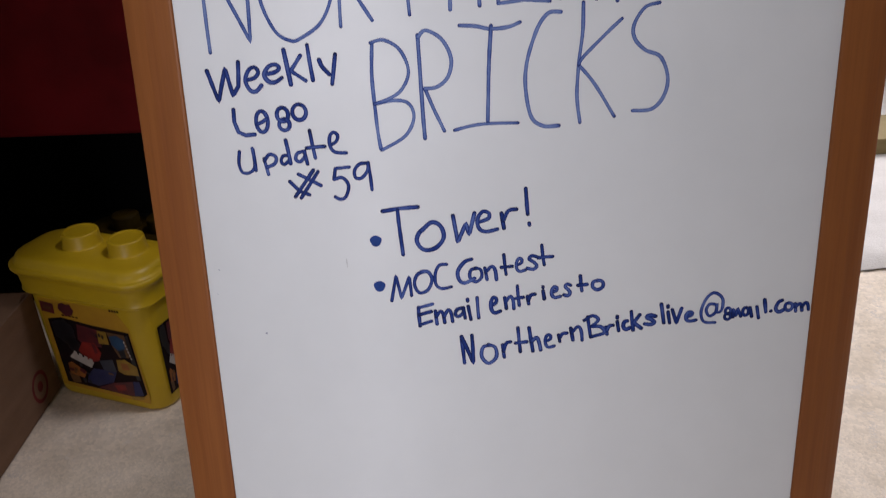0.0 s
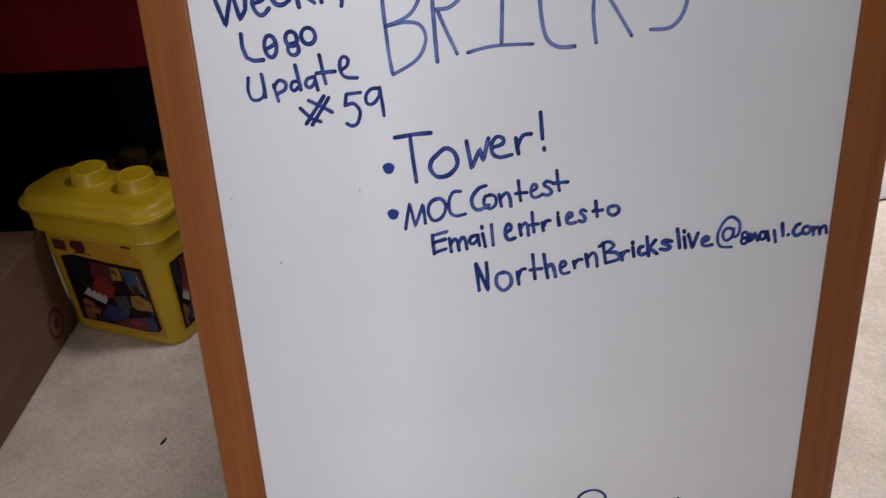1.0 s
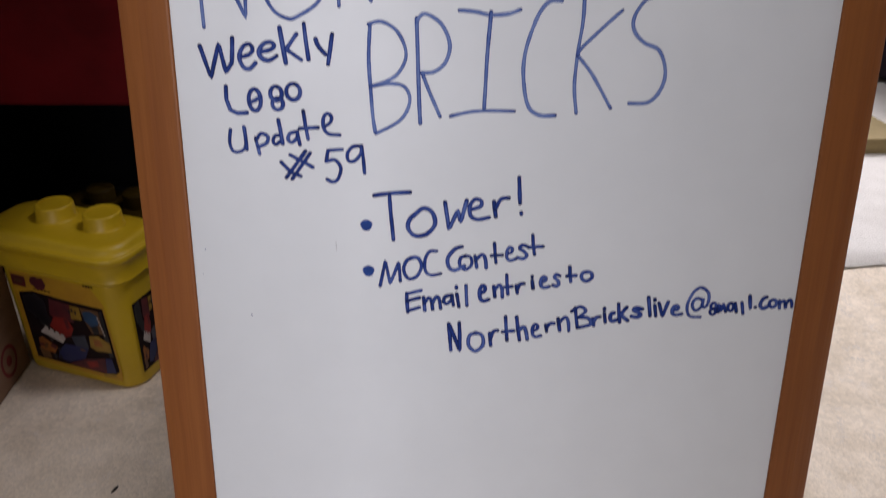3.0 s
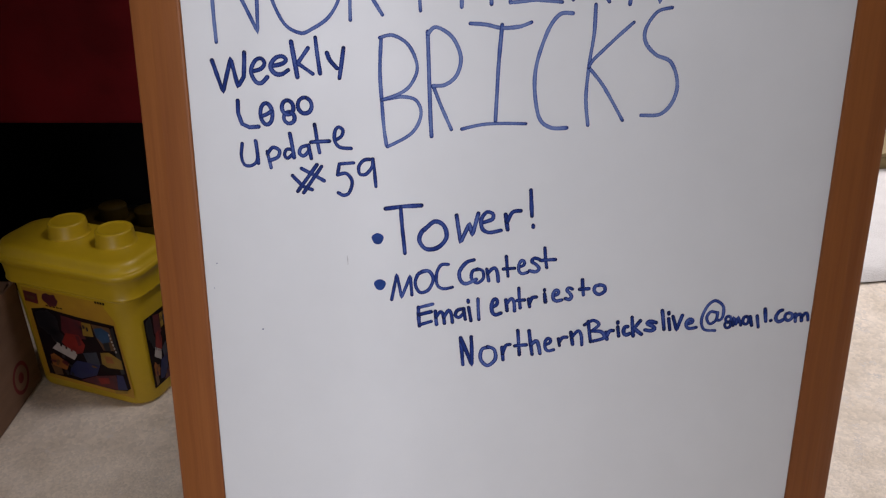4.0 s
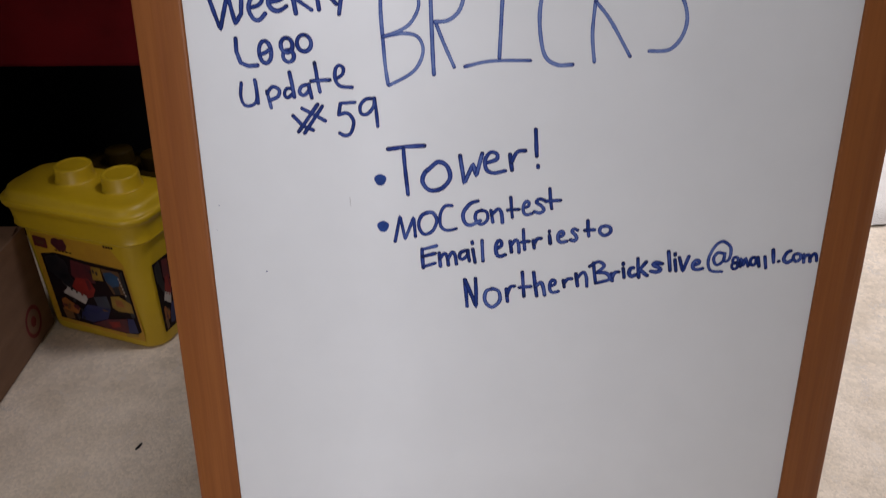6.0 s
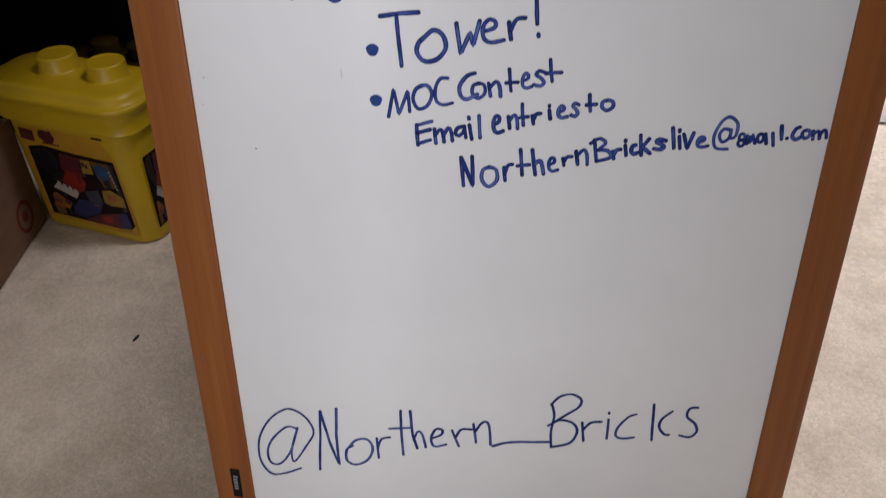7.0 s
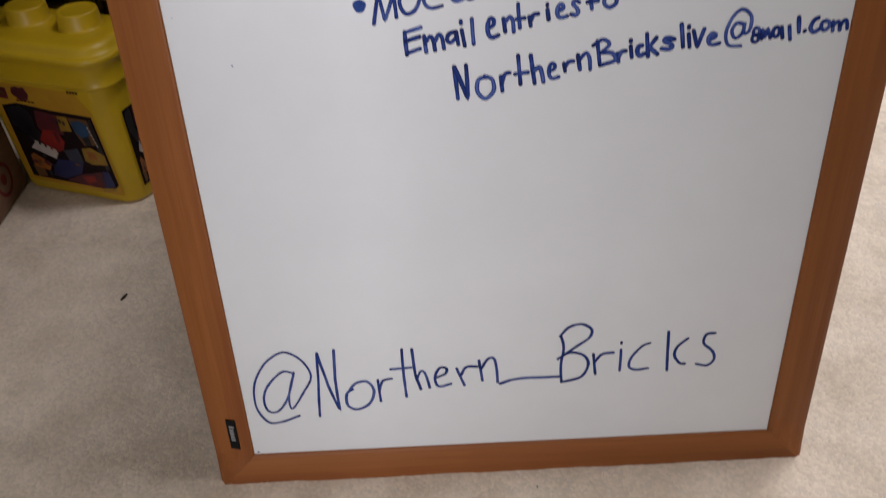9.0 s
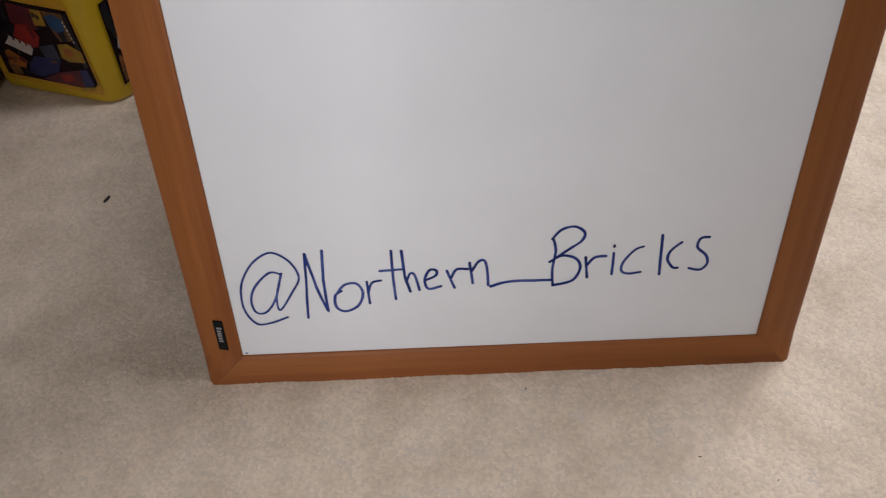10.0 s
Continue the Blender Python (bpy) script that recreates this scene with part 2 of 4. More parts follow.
def build_floor():
    bm = bmesh.new()
    xs = np.linspace(-1.05, 2.6, 122)
    ys = np.linspace(-2.6, 3.2, 194)
    grid = [[bm.verts.new((x, y, carpet_height(x, y) - 0.0031)) for y in ys] for x in xs]
    for i in range(len(xs) - 1):
        for j in range(len(ys) - 1):
            bm.faces.new((grid[i][j], grid[i + 1][j], grid[i + 1][j + 1], grid[i][j + 1]))
    return tagged(mesh_object("floor", bm, M_CARPET, True), "cream cut-pile carpet with a mottled nap", "carpet", kind="structure")


floor = build_floor()


def build_pile():
    """Short leaning tufts over the stretch of carpet round the board."""
    rng = np.random.default_rng(5)
    places = []
    for x0, x1, y0, y1, step in ((-0.62, 0.95, -0.36, 0.42, 0.0034), (-0.75, 1.75, 0.42, 1.10, 0.0056), (0.95, 1.75, -0.1, 0.42, 0.0050)):
        nx, ny = int((x1 - x0) / step), int((y1 - y0) / step)
        gx, gy = np.meshgrid(x0 + (np.arange(nx) + 0.5) * step, y0 + (np.arange(ny) + 0.5) * step)
        p = np.stack([gx.ravel(), gy.ravel(), np.full(gx.size, step)], 1)
        p[:, :2] += rng.normal(0, step * 0.3, (len(p), 2))
        places.append(p)
    p = np.concatenate(places)
    hidden = (p[:, 0] > 0.06) & (p[:, 0] < 0.50) & (p[:, 1] > 0.03)
    p = p[~hidden]
    k = len(p)
    a = rng.uniform(0, 2 * np.pi, k)
    lean = 0.55 * np.sin(p[:, 0] * 31 + 2.1 * np.sin(p[:, 1] * 17)) + rng.normal(0, 0.3, k)
    way = 2.2 * np.sin(p[:, 1] * 13 + 1.3 * np.sin(p[:, 0] * 19)) + rng.normal(0, 0.6, k)
    h = np.where(rng.uniform(0, 1, k) > 0.982, 0.0020, rng.uniform(0.0006, 0.0014, k))
    h *= np.clip(1.0 - 0.6 * (p[:, 0] - 0.35), 0.6, 1.0)
    r = p[:, 2] * rng.uniform(1.3, 1.8, k)
    # trodden clumps, two to four centimetres wide
    clump = np.array([noise.noise(Vector((x * 38, y * 46, 7.0))) + 0.6 * noise.noise(Vector((x * 95, y * 110, 3.0))) for x, y in p[:, :2]])
    ground = np.array([carpet_height(x, y) for x, y in p[:, :2]]) - 0.0028 + 0.0009 * np.clip(clump, -0.8, 0.9)
    verts = np.zeros((k, 4, 3))
    for i in range(3):
        ang = a + i * 2 * np.pi / 3
        verts[:, i, 0] = p[:, 0] + r * np.cos(ang)
        verts[:, i, 1] = p[:, 1] + r * np.sin(ang)
        verts[:, i, 2] = ground - 0.0004
    verts[:, 3, 0] = p[:, 0] + 0.0012 * lean * np.cos(way)
    verts[:, 3, 1] = p[:, 1] + 0.0012 * lean * np.sin(way)
    verts[:, 3, 2] = ground + h
    faces = np.array([[0, 1, 3], [1, 2, 3], [2, 0, 3]])[None] + 4 * np.arange(k)[:, None, None]
    me = bpy.data.meshes.new("carpet_pile")
    me.from_pydata(verts.reshape(-1, 3).tolist(), [], faces.reshape(-1, 3).tolist())
    me.materials.append(M_PILE)
    me.shade_smooth()
    ob = new("carpet_pile", me)
    ob.parent = floor
    return tagged(ob, "short cream carpet tufts", kind="stuff")


build_pile()

# ------------------------------------------------------------------ the whiteboard
board = thing("whiteboard", pose(0, 0, 0, -LEAN), "oak-framed whiteboard with blue marker writing, leaning back on the carpet", "whiteboard")

bm = boxed(RIM - 0.004, W - RIM + 0.004, 0.0, 0.008, RIM - 0.004, H - RIM + 0.004)
part("writing_surface", bm, M_BOARD, board, "glossy white dry-erase surface with faint smudges")
part("back_panel", boxed(0.006, W - 0.006, 0.0085, 0.012, 0.006, H - 0.006), M_BACK, board, "brown hardboard backing")

INNER = 0.0318
# rail section: distance from the inner edge, height over the writing surface of the level rails and of the uprights
SECTION = [(0.0, -0.0075, -0.0075), (0.0, 0.0012, 0.0016), (0.0006, 0.0022, 0.0024), (0.0020, 0.0030, 0.0026), (0.0040, 0.0036, 0.0023),
           (0.0130, 0.0052, 0.0004), (0.0230, 0.0064, -0.0022), (0.0320, 0.0068, -0.0056), (0.0360, 0.0066, -0.0076), (0.0386, 0.0056, -0.0092),
           (0.0400, 0.0040, -0.0104), (0.0406, 0.0020, -0.0112), (0.0406, -0.0110, -0.0122)]


def rail(vertical, low):
    """One mitred rail; cut in short lengths, so that its edges may wander a little."""
    bm = bmesh.new()
    length = H if vertical else W
    steps = 60
    rings = []
    for k in range(steps + 1):
        ring = []
        for d, level, upright in SECTION:
            s0, s1 = INNER - d + 0.0002, length - INNER + d - 0.0002
            s = s0 + (s1 - s0) * k / steps
            # the uprights are a little wider and fall off outwards, and run out to the level rails at the mitres
            f = max(0.0, 1 - min(s - s0, s1 - s) / 0.03) if vertical else 1.0
            off = INNER - d * (1.0 + (0.105 if low else 0.160) * (1 - f))
            cross = off if low else (W if vertical else H) - off
            wob = 0.00025 * noise.noise(Vector((s * 14, d * 40, 3.0 if vertical else 7.0)))
            x, z = (cross, s) if vertical else (s, cross)
            ring.append((x, wob - (level * f + upright * (1 - f)), z))
        rings.append(ring)
    made = [[bm.verts.new(q) for q in ring] for ring in rings]
    for a, b in zip(made, made[1:]):
        for i in range(len(a) - 1):
            bm.faces.new((a[i], a[i + 1], b[i + 1], b[i]))
        bm.faces.new((a[-1], a[0], b[0], b[-1]))
    bm.faces.new(made[0])
    bm.faces.new(made[-1][::-1])
    return bm


for vertical, low in ((True, True), (True, False), (False, True), (False, False)):
    part("rail", rail(vertical, low), M_OAK if vertical else M_OAK_X, board, "orange-brown stained oak rail")

# small black maker's tag on the rail, its lettering as plain bars
tag = part("tag", boxed(-0.0052, 0.0052, -0.0012, 0.0, -0.0195, 0.0195, bevel=0.0004), M_BLACK_TAG, board, "small black plastic tag")
tag.matrix_local = pose(0.0138, -0.0003, 0.0608, 0, 0, -14)
bm = bmesh.new()
for k, s in enumerate((0.0105, 0.0066, 0.0034, 0.0004, -0.0032, -0.0068)):
    box(bm, -0.0022, 0.0022 + (0.0012 if k == 0 else 0), -0.0016, -0.0011, s - 0.0011, s + 0.0011)
part("print", bm, M_WHITE_PRINT, tag, "pale printed bars")


# writing: each letter as strokes of a round marker tip
GLYPHS = {}


def by_hand(ch, *strokes):
    """A letter that this hand forms in its own way: strokes through points of a unit box; the first item says if corners are rounded."""
    made = []
    for smooth, *pts in strokes:
        q = np.array(pts, float)
        line = []
        for k in range(len(q) - 1):
            a, b = q[max(k - 1, 0)], q[min(k + 2, len(q) - 1)]
            for f in np.linspace(0, 1, 15)[(1 if k else 0):]:
                if smooth:
                    line.append(0.5 * (2 * q[k] + (q[k + 1] - a) * f + (2 * a - 5 * q[k] + 4 * q[k + 1] - b) * f ** 2
                                       + (3 * q[k] - a - 3 * q[k + 1] + b) * f ** 3))
                else:
                    line.append(q[k] + (q[k + 1] - q[k]) * f)
        made.append(np.array(line))
    GLYPHS[ch] = (made, 0.0, 0.0, 1.0, 1.0)


# the writer's own letter forms; a second form of a letter has a suffix
by_hand("W", (0, (0.0, 0.79), (0.28, 0.0), (0.57, 0.84), (0.75, 0.13), (0.94, 0.37), (1.0, 1.0)))
by_hand("k", (0, (0.0, 1.0), (0.23, 0.0)), (0, (0.82, 0.82), (0.27, 0.40), (1.0, 0.09)))
by_hand("y", (1, (0.0, 0.83), (0.15, 0.60), (0.55, 0.33)), (0, (1.0, 1.0), (0.68, 0.0)))
by_hand(".", (0, (0.3, 0.2), (0.5, 0.5), (0.7, 0.8)))
by_hand("l", (0, (0.0, 1.0), (1.0, 0.0)))
by_hand("e", (1, (0.04, 0.47), (0.62, 0.57), (0.89, 0.79), (0.69, 1.0), (0.29, 0.89), (0.0, 0.47), (0.22, 0.07), (0.60, 0.0), (1.0, 0.24)))
by_hand("U", (1, (0.09, 0.88), (0.0, 0.38), (0.18, 0.01), (0.64, 0.0), (0.95, 0.27), (0.92, 1.0)), (0, (0.95, 0.95), (1.0, 0.08)))
by_hand("p", (0, (0.0, 0.81), (0.23, 0.0)), (1, (0.01, 0.68), (0.47, 1.0), (1.0, 0.86), (0.84, 0.53), (0.18, 0.36)))
by_hand("d", (1, (0.88, 0.35), (0.27, 0.36), (0.0, 0.15), (0.31, 0.0), (1.0, 0.21)), (0, (0.68, 1.0), (1.0, 0.03)))
by_hand("ɑ", (1, (0.72, 0.97), (0.20, 0.83), (0.0, 0.41), (0.34, 0.19), (0.82, 0.56), (0.86, 1.0)), (0, (0.85, 0.90), (1.0, 0.0)))
by_hand("t", (0, (0.24, 1.0), (0.33, 0.44), (0.45, 0.0)), (1, (0.0, 0.37), (0.35, 0.39), (1.0, 0.41)))
by_hand("e_2", (1, (0.0, 0.37), (0.41, 0.55), (0.54, 0.85), (0.27, 1.0), (0.02, 0.78), (0.0, 0.33), (0.29, 0.05), (1.0, 0.0)))
by_hand("#", (0, (0.29, 0.87), (1.0, 0.43)), (0, (0.0, 0.62), (0.31, 0.23), (0.61, 0.10)), (0, (0.79, 1.0), (0.14, 0.05)), (0, (0.94, 0.94),
        (0.33, 0.0)))
by_hand("5", (0, (1.0, 1.0), (0.14, 0.98), (0.0, 0.64)), (1, (0.0, 0.64), (0.54, 0.68), (0.88, 0.43), (0.67, 0.09), (0.31, 0.0), (0.0, 0.08)))
by_hand("9", (1, (0.79, 0.98), (0.33, 0.95), (0.0, 0.72), (0.04, 0.46), (0.41, 0.45), (0.77, 0.71), (0.83, 1.0)), (0, (0.85, 1.0), (1.0, 0.0)))
by_hand("B_head", (1, (0.04, 0.98), (0.0, 0.64), (0.04, 0.29), (0.13, 0.01)), (1, (0.0, 0.98), (0.34, 1.0), (0.72, 0.91), (0.92, 0.71), (0.74, 0.55),
        (0.42, 0.47), (0.01, 0.42)), (1, (0.01, 0.42), (0.52, 0.45), (0.89, 0.42), (1.0, 0.29), (0.75, 0.12), (0.15, 0.0)))
by_hand("R_head", (1, (0.0, 0.96), (0.03, 0.47), (0.10, 0.0)), (1, (0.0, 0.94), (0.25, 1.0), (0.73, 0.91), (1.0, 0.73), (0.88, 0.57), (0.52, 0.48),
        (0.13, 0.47)), (1, (0.16, 0.46), (0.41, 0.26), (0.71, 0.06)))
by_hand("I_head", (1, (0.10, 0.99), (0.34, 0.98), (0.56, 0.95), (0.82, 0.96), (1.0, 1.0)), (1, (0.57, 0.98), (0.53, 0.52), (0.51, 0.08)),
        (1, (0.0, 0.0), (0.39, 0.05), (0.96, 0.05)))
by_hand("C_head", (1, (1.0, 1.0), (0.64, 0.99), (0.31, 0.85), (0.06, 0.60), (0.0, 0.34), (0.15, 0.09), (0.5, 0.0), (0.97, 0.0)))
by_hand("K_head", (1, (0.13, 1.0), (0.12, 0.76), (0.04, 0.49), (0.0, 0.24), (0.08, 0.0)), (1, (1.0, 0.86), (0.5, 0.69), (0.13, 0.55), (0.04, 0.49)),
        (1, (0.04, 0.49), (0.40, 0.33), (0.89, 0.04)))
by_hand("S_head", (1, (0.70, 1.0), (0.30, 0.96), (0.0, 0.81), (0.03, 0.68), (0.34, 0.57), (0.77, 0.5), (1.0, 0.30), (0.90, 0.13), (0.57, 0.01),
        (0.04, 0.0)))
by_hand("@_foot", (1, (0.70, 0.71), (0.52, 0.73), (0.26, 0.55), (0.15, 0.36), (0.19, 0.18), (0.36, 0.17), (0.57, 0.38), (0.72, 0.72)),
        (1, (0.68, 0.63), (0.58, 0.38), (0.57, 0.22), (0.63, 0.21), (0.84, 0.43), (1.0, 0.65), (0.91, 0.85), (0.72, 0.98), (0.54, 1.0), (0.28, 0.87),
        (0.08, 0.65), (0.0, 0.43), (0.02, 0.19), (0.17, 0.0), (0.40, 0.0), (0.70, 0.08)))
by_hand("N_foot", (0, (0.25, 0.96), (0.11, 0.45), (0.0, 0.0)), (0, (0.25, 0.96), (0.53, 0.48), (0.94, 0.08), (0.87, 0.58), (1.0, 1.0)))
by_hand("o_foot", (1, (0.26, 0.76), (0.02, 0.59), (0.0, 0.18), (0.32, 0.0), (0.79, 0.19), (1.0, 0.65), (0.80, 1.0), (0.40, 0.98), (0.13, 0.72)))
by_hand("r_foot", (0, (0.0, 0.96), (0.07, 0.0)), (1, (0.04, 0.46), (0.34, 0.90), (1.0, 1.0)))
by_hand("t_foot", (0, (0.60, 1.0), (0.60, 0.45), (0.66, 0.0)), (0, (0.0, 0.60), (1.0, 0.62)))
by_hand("h_foot", (0, (0.0, 1.0), (0.14, 0.35), (0.40, 0.0)), (1, (0.18, 0.24), (0.48, 0.45), (0.76, 0.40), (1.0, 0.03)))
by_hand("e_foot", (1, (0.11, 0.5), (0.67, 0.70), (0.73, 0.96), (0.31, 1.0), (0.0, 0.5), (0.21, 0.0), (1.0, 0.12)))
by_hand("r_foot2", (0, (0.0, 0.95), (0.36, 0.0)), (1, (0.21, 0.57), (0.47, 0.99), (1.0, 1.0)))
by_hand("n_foot", (0, (0.0, 0.95), (0.16, 0.09)), (1, (0.12, 0.62), (0.51, 1.0), (0.87, 0.92), (1.0, 0.0)))
by_hand("B_foot", (1, (0.07, 0.82), (0.17, 0.61), (0.10, 0.30), (0.14, 0.01)), (1, (0.04, 0.81), (0.31, 0.96), (0.70, 1.0), (1.0, 0.90), (0.94, 0.76),
        (0.62, 0.64), (0.18, 0.49)), (1, (0.0, 0.42), (0.37, 0.52), (0.79, 0.46), (0.95, 0.30), (0.74, 0.08), (0.14, 0.0)))
by_hand("r_foot3", (0, (0.0, 0.99), (0.15, 0.0)), (1, (0.09, 0.61), (0.44, 0.95), (1.0, 1.0)))
by_hand("i_foot", (0, (0.5, 0.74), (0.5, 0.0)), (0, (0.5, 1.0), (0.5, 0.95)))
by_hand("c_foot", (1, (0.98, 1.0), (0.55, 0.88), (0.06, 0.46), (0.0, 0.13), (0.37, 0.0), (1.0, 0.04)))
by_hand("k_foot", (0, (0.0, 1.0), (0.12, 0.0)), (1, (0.99, 0.80), (0.52, 0.59), (0.43, 0.37), (0.74, 0.17), (1.0, 0.15)))
by_hand("s_foot", (1, (0.85, 1.0), (0.37, 0.97), (0.29, 0.70), (0.83, 0.46), (1.0, 0.20), (0.65, 0.0), (0.0, 0.06)))
by_hand("_", (1, (0.0, 0.0), (0.33, 1.0), (1.0, 0.99)))
by_hand("T", (0, (0.0, 0.94), (0.49, 0.98), (1.0, 1.0)), (1, (0.43, 0.95), (0.46, 0.49), (0.51, 0.0)))
by_hand("o", (1, (0.35, 0.86), (0.08, 0.62), (0.0, 0.29), (0.25, 0.0), (0.69, 0.05), (1.0, 0.42), (0.89, 0.85), (0.55, 1.0), (0.17, 0.70)))
by_hand("w", (0, (0.0, 0.93), (0.19, 0.0), (0.59, 0.64), (0.73, 0.25), (1.0, 1.0)))
by_hand("e_w", (1, (0.02, 0.49), (0.54, 0.65), (0.58, 0.92), (0.26, 1.0), (0.0, 0.64), (0.07, 0.18), (0.42, 0.0), (1.0, 0.10)))
by_hand("r", (0, (0.0, 0.81), (0.17, 0.0)), (1, (0.12, 0.41), (0.46, 0.92), (1.0, 1.0)))
by_hand("!", (0, (0.0, 1.0), (0.58, 0.30)), (0, (0.94, 0.05), (1.0, 0.0)))
by_hand("M", (0, (0.0, 0.0), (0.28, 1.0), (0.49, 0.08), (0.93, 0.94), (1.0, 0.17)))
by_hand("O", (1, (0.59, 1.0), (0.16, 0.85), (0.0, 0.41), (0.27, 0.0), (0.74, 0.12), (1.0, 0.61), (0.78, 0.97), (0.39, 0.98)))
by_hand("C", (1, (0.75, 1.0), (0.30, 0.97), (0.0, 0.62), (0.03, 0.18), (0.40, 0.0), (1.0, 0.06)))
by_hand("C_2", (1, (0.84, 1.0), (0.39, 0.89), (0.0, 0.51), (0.07, 0.13), (0.42, 0.0), (1.0, 0.19)))
by_hand("E", (0, (0.0, 0.86), (0.06, 0.0)), (0, (0.0, 0.83), (1.0, 1.0)), (0, (0.06, 0.51), (0.90, 0.66)), (0, (0.06, 0.05), (0.90, 0.21)))
by_hand("o_2", (1, (0.64, 0.96), (0.09, 0.86), (0.0, 0.35), (0.47, 0.0), (1.0, 0.33), (0.93, 0.84), (0.46, 1.0)))
by_hand("n", (0, (0.0, 0.90), (0.18, 0.02)), (1, (0.07, 0.55), (0.61, 1.0), (0.91, 0.70), (1.0, 0.0)))
by_hand("s", (1, (1.0, 0.88), (0.46, 1.0), (0.18, 0.77), (0.64, 0.52), (0.91, 0.23), (0.59, 0.0), (0.0, 0.08)))
by_hand("m", (0, (0.0, 0.94), (0.07, 0.0)), (1, (0.04, 0.52), (0.30, 0.90), (0.46, 0.67), (0.53, 0.07)), (1, (0.51, 0.5), (0.75, 1.0), (0.92, 0.77),
        (1.0, 0.14)))
by_hand("i", (0, (0.17, 0.65), (1.0, 0.0)), (0, (0.0, 1.0), (0.06, 0.91)))
by_hand("h", (0, (0.0, 1.0), (0.33, 0.0)), (1, (0.21, 0.42), (0.66, 0.57), (0.87, 0.36), (1.0, 0.04)))
by_hand("N", (0, (0.0, 0.97), (0.21, 0.01)), (0, (0.0, 0.97), (1.0, 0.0), (0.91, 1.0)))
by_hand("B", (1, (0.17, 0.95), (0.34, 0.02)), (1, (0.0, 0.78), (0.41, 1.0), (0.71, 0.80), (0.36, 0.49)), (1, (0.36, 0.49), (0.84, 0.47), (1.0, 0.18),
        (0.34, 0.0)))
by_hand("c", (1, (0.61, 1.0), (0.17, 0.90), (0.0, 0.39), (0.39, 0.0), (1.0, 0.14)))
by_hand("v", (0, (0.0, 0.94), (0.51, 0.0), (1.0, 1.0)))
by_hand("@", (1, (0.70, 0.60), (0.40, 0.62), (0.24, 0.43), (0.41, 0.23), (0.69, 0.35), (0.75, 0.64), (0.76, 0.35), (0.99, 0.43), (1.0, 0.80),
        (0.60, 1.0), (0.23, 0.82), (0.0, 0.41), (0.16, 0.05), (0.70, 0.0)))
by_hand("c_end", (1, (0.77, 1.0), (0.31, 0.84), (0.0, 0.32), (0.44, 0.0), (1.0, 0.16)))
by_hand("N_top", (1, (0.0, 1.0), (0.02, 0.44), (0.04, 0.0)), (0, (0.01, 0.99), (0.40, 0.44), (0.92, 0.06), (0.95, 0.45), (1.0, 0.99)))
by_hand("O_top", (1, (0.54, 1.0), (0.16, 0.84), (0.0, 0.55), (0.03, 0.28), (0.18, 0.07), (0.38, 0.0), (0.53, 0.02), (0.79, 0.12), (0.95, 0.31),
        (1.0, 0.60), (0.86, 0.89), (0.54, 1.0)))
by_hand("R_top", (0, (0.03, 1.0), (0.01, 0.36), (0.0, 0.0)), (1, (0.03, 1.0), (0.66, 0.98), (0.93, 0.80), (0.63, 0.61), (0.04, 0.51)), (0, (0.04, 0.5),
        (0.21, 0.36), (1.0, 0.04)))
by_hand("T_top", (0, (0.44, 0.99), (0.51, 0.31), (0.59, 0.0)), (0, (0.0, 0.98), (1.0, 1.0)))
by_hand("H_top", (0, (0.02, 0.98), (0.02, 0.29), (0.0, 0.0)), (0, (0.86, 1.0), (0.95, 0.30), (1.0, 0.02)), (0, (0.03, 0.45), (0.93, 0.48)))
by_hand("E_top", (0, (0.0, 0.98), (0.02, 0.27), (0.01, 0.0)), (0, (0.0, 0.98), (0.82, 1.0)), (0, (0.0, 0.48), (0.71, 0.5)), (0, (0.01, 0.0),
        (0.5, 0.02), (1.0, 0.0)))
by_hand("R_end", (0, (0.0, 1.0), (0.11, 0.27), (0.15, 0.02)), (1, (0.0, 1.0), (0.48, 0.98), (0.75, 0.79), (0.54, 0.58), (0.10, 0.46)),
        (0, (0.10, 0.45), (0.54, 0.27), (1.0, 0.0)))
by_hand("N_end", (0, (0.18, 1.0), (0.10, 0.29), (0.0, 0.0)), (0, (0.18, 1.0), (0.62, 0.29), (0.86, 0.02), (1.0, 0.29), (0.93, 0.99)))

hand = random.Random(11)
INK = -0.0003


def shake(x, z, seed, amount, pitch=55):
    return (x + amount * noise.noise(Vector((x * pitch, z * pitch, seed))), z + amount * noise.noise(Vector((x * pitch, z * pitch, seed + 9.7))))


def ink_layer(bm):
    return bm.verts.layers.float.get("ink") or bm.verts.layers.float.new("ink")


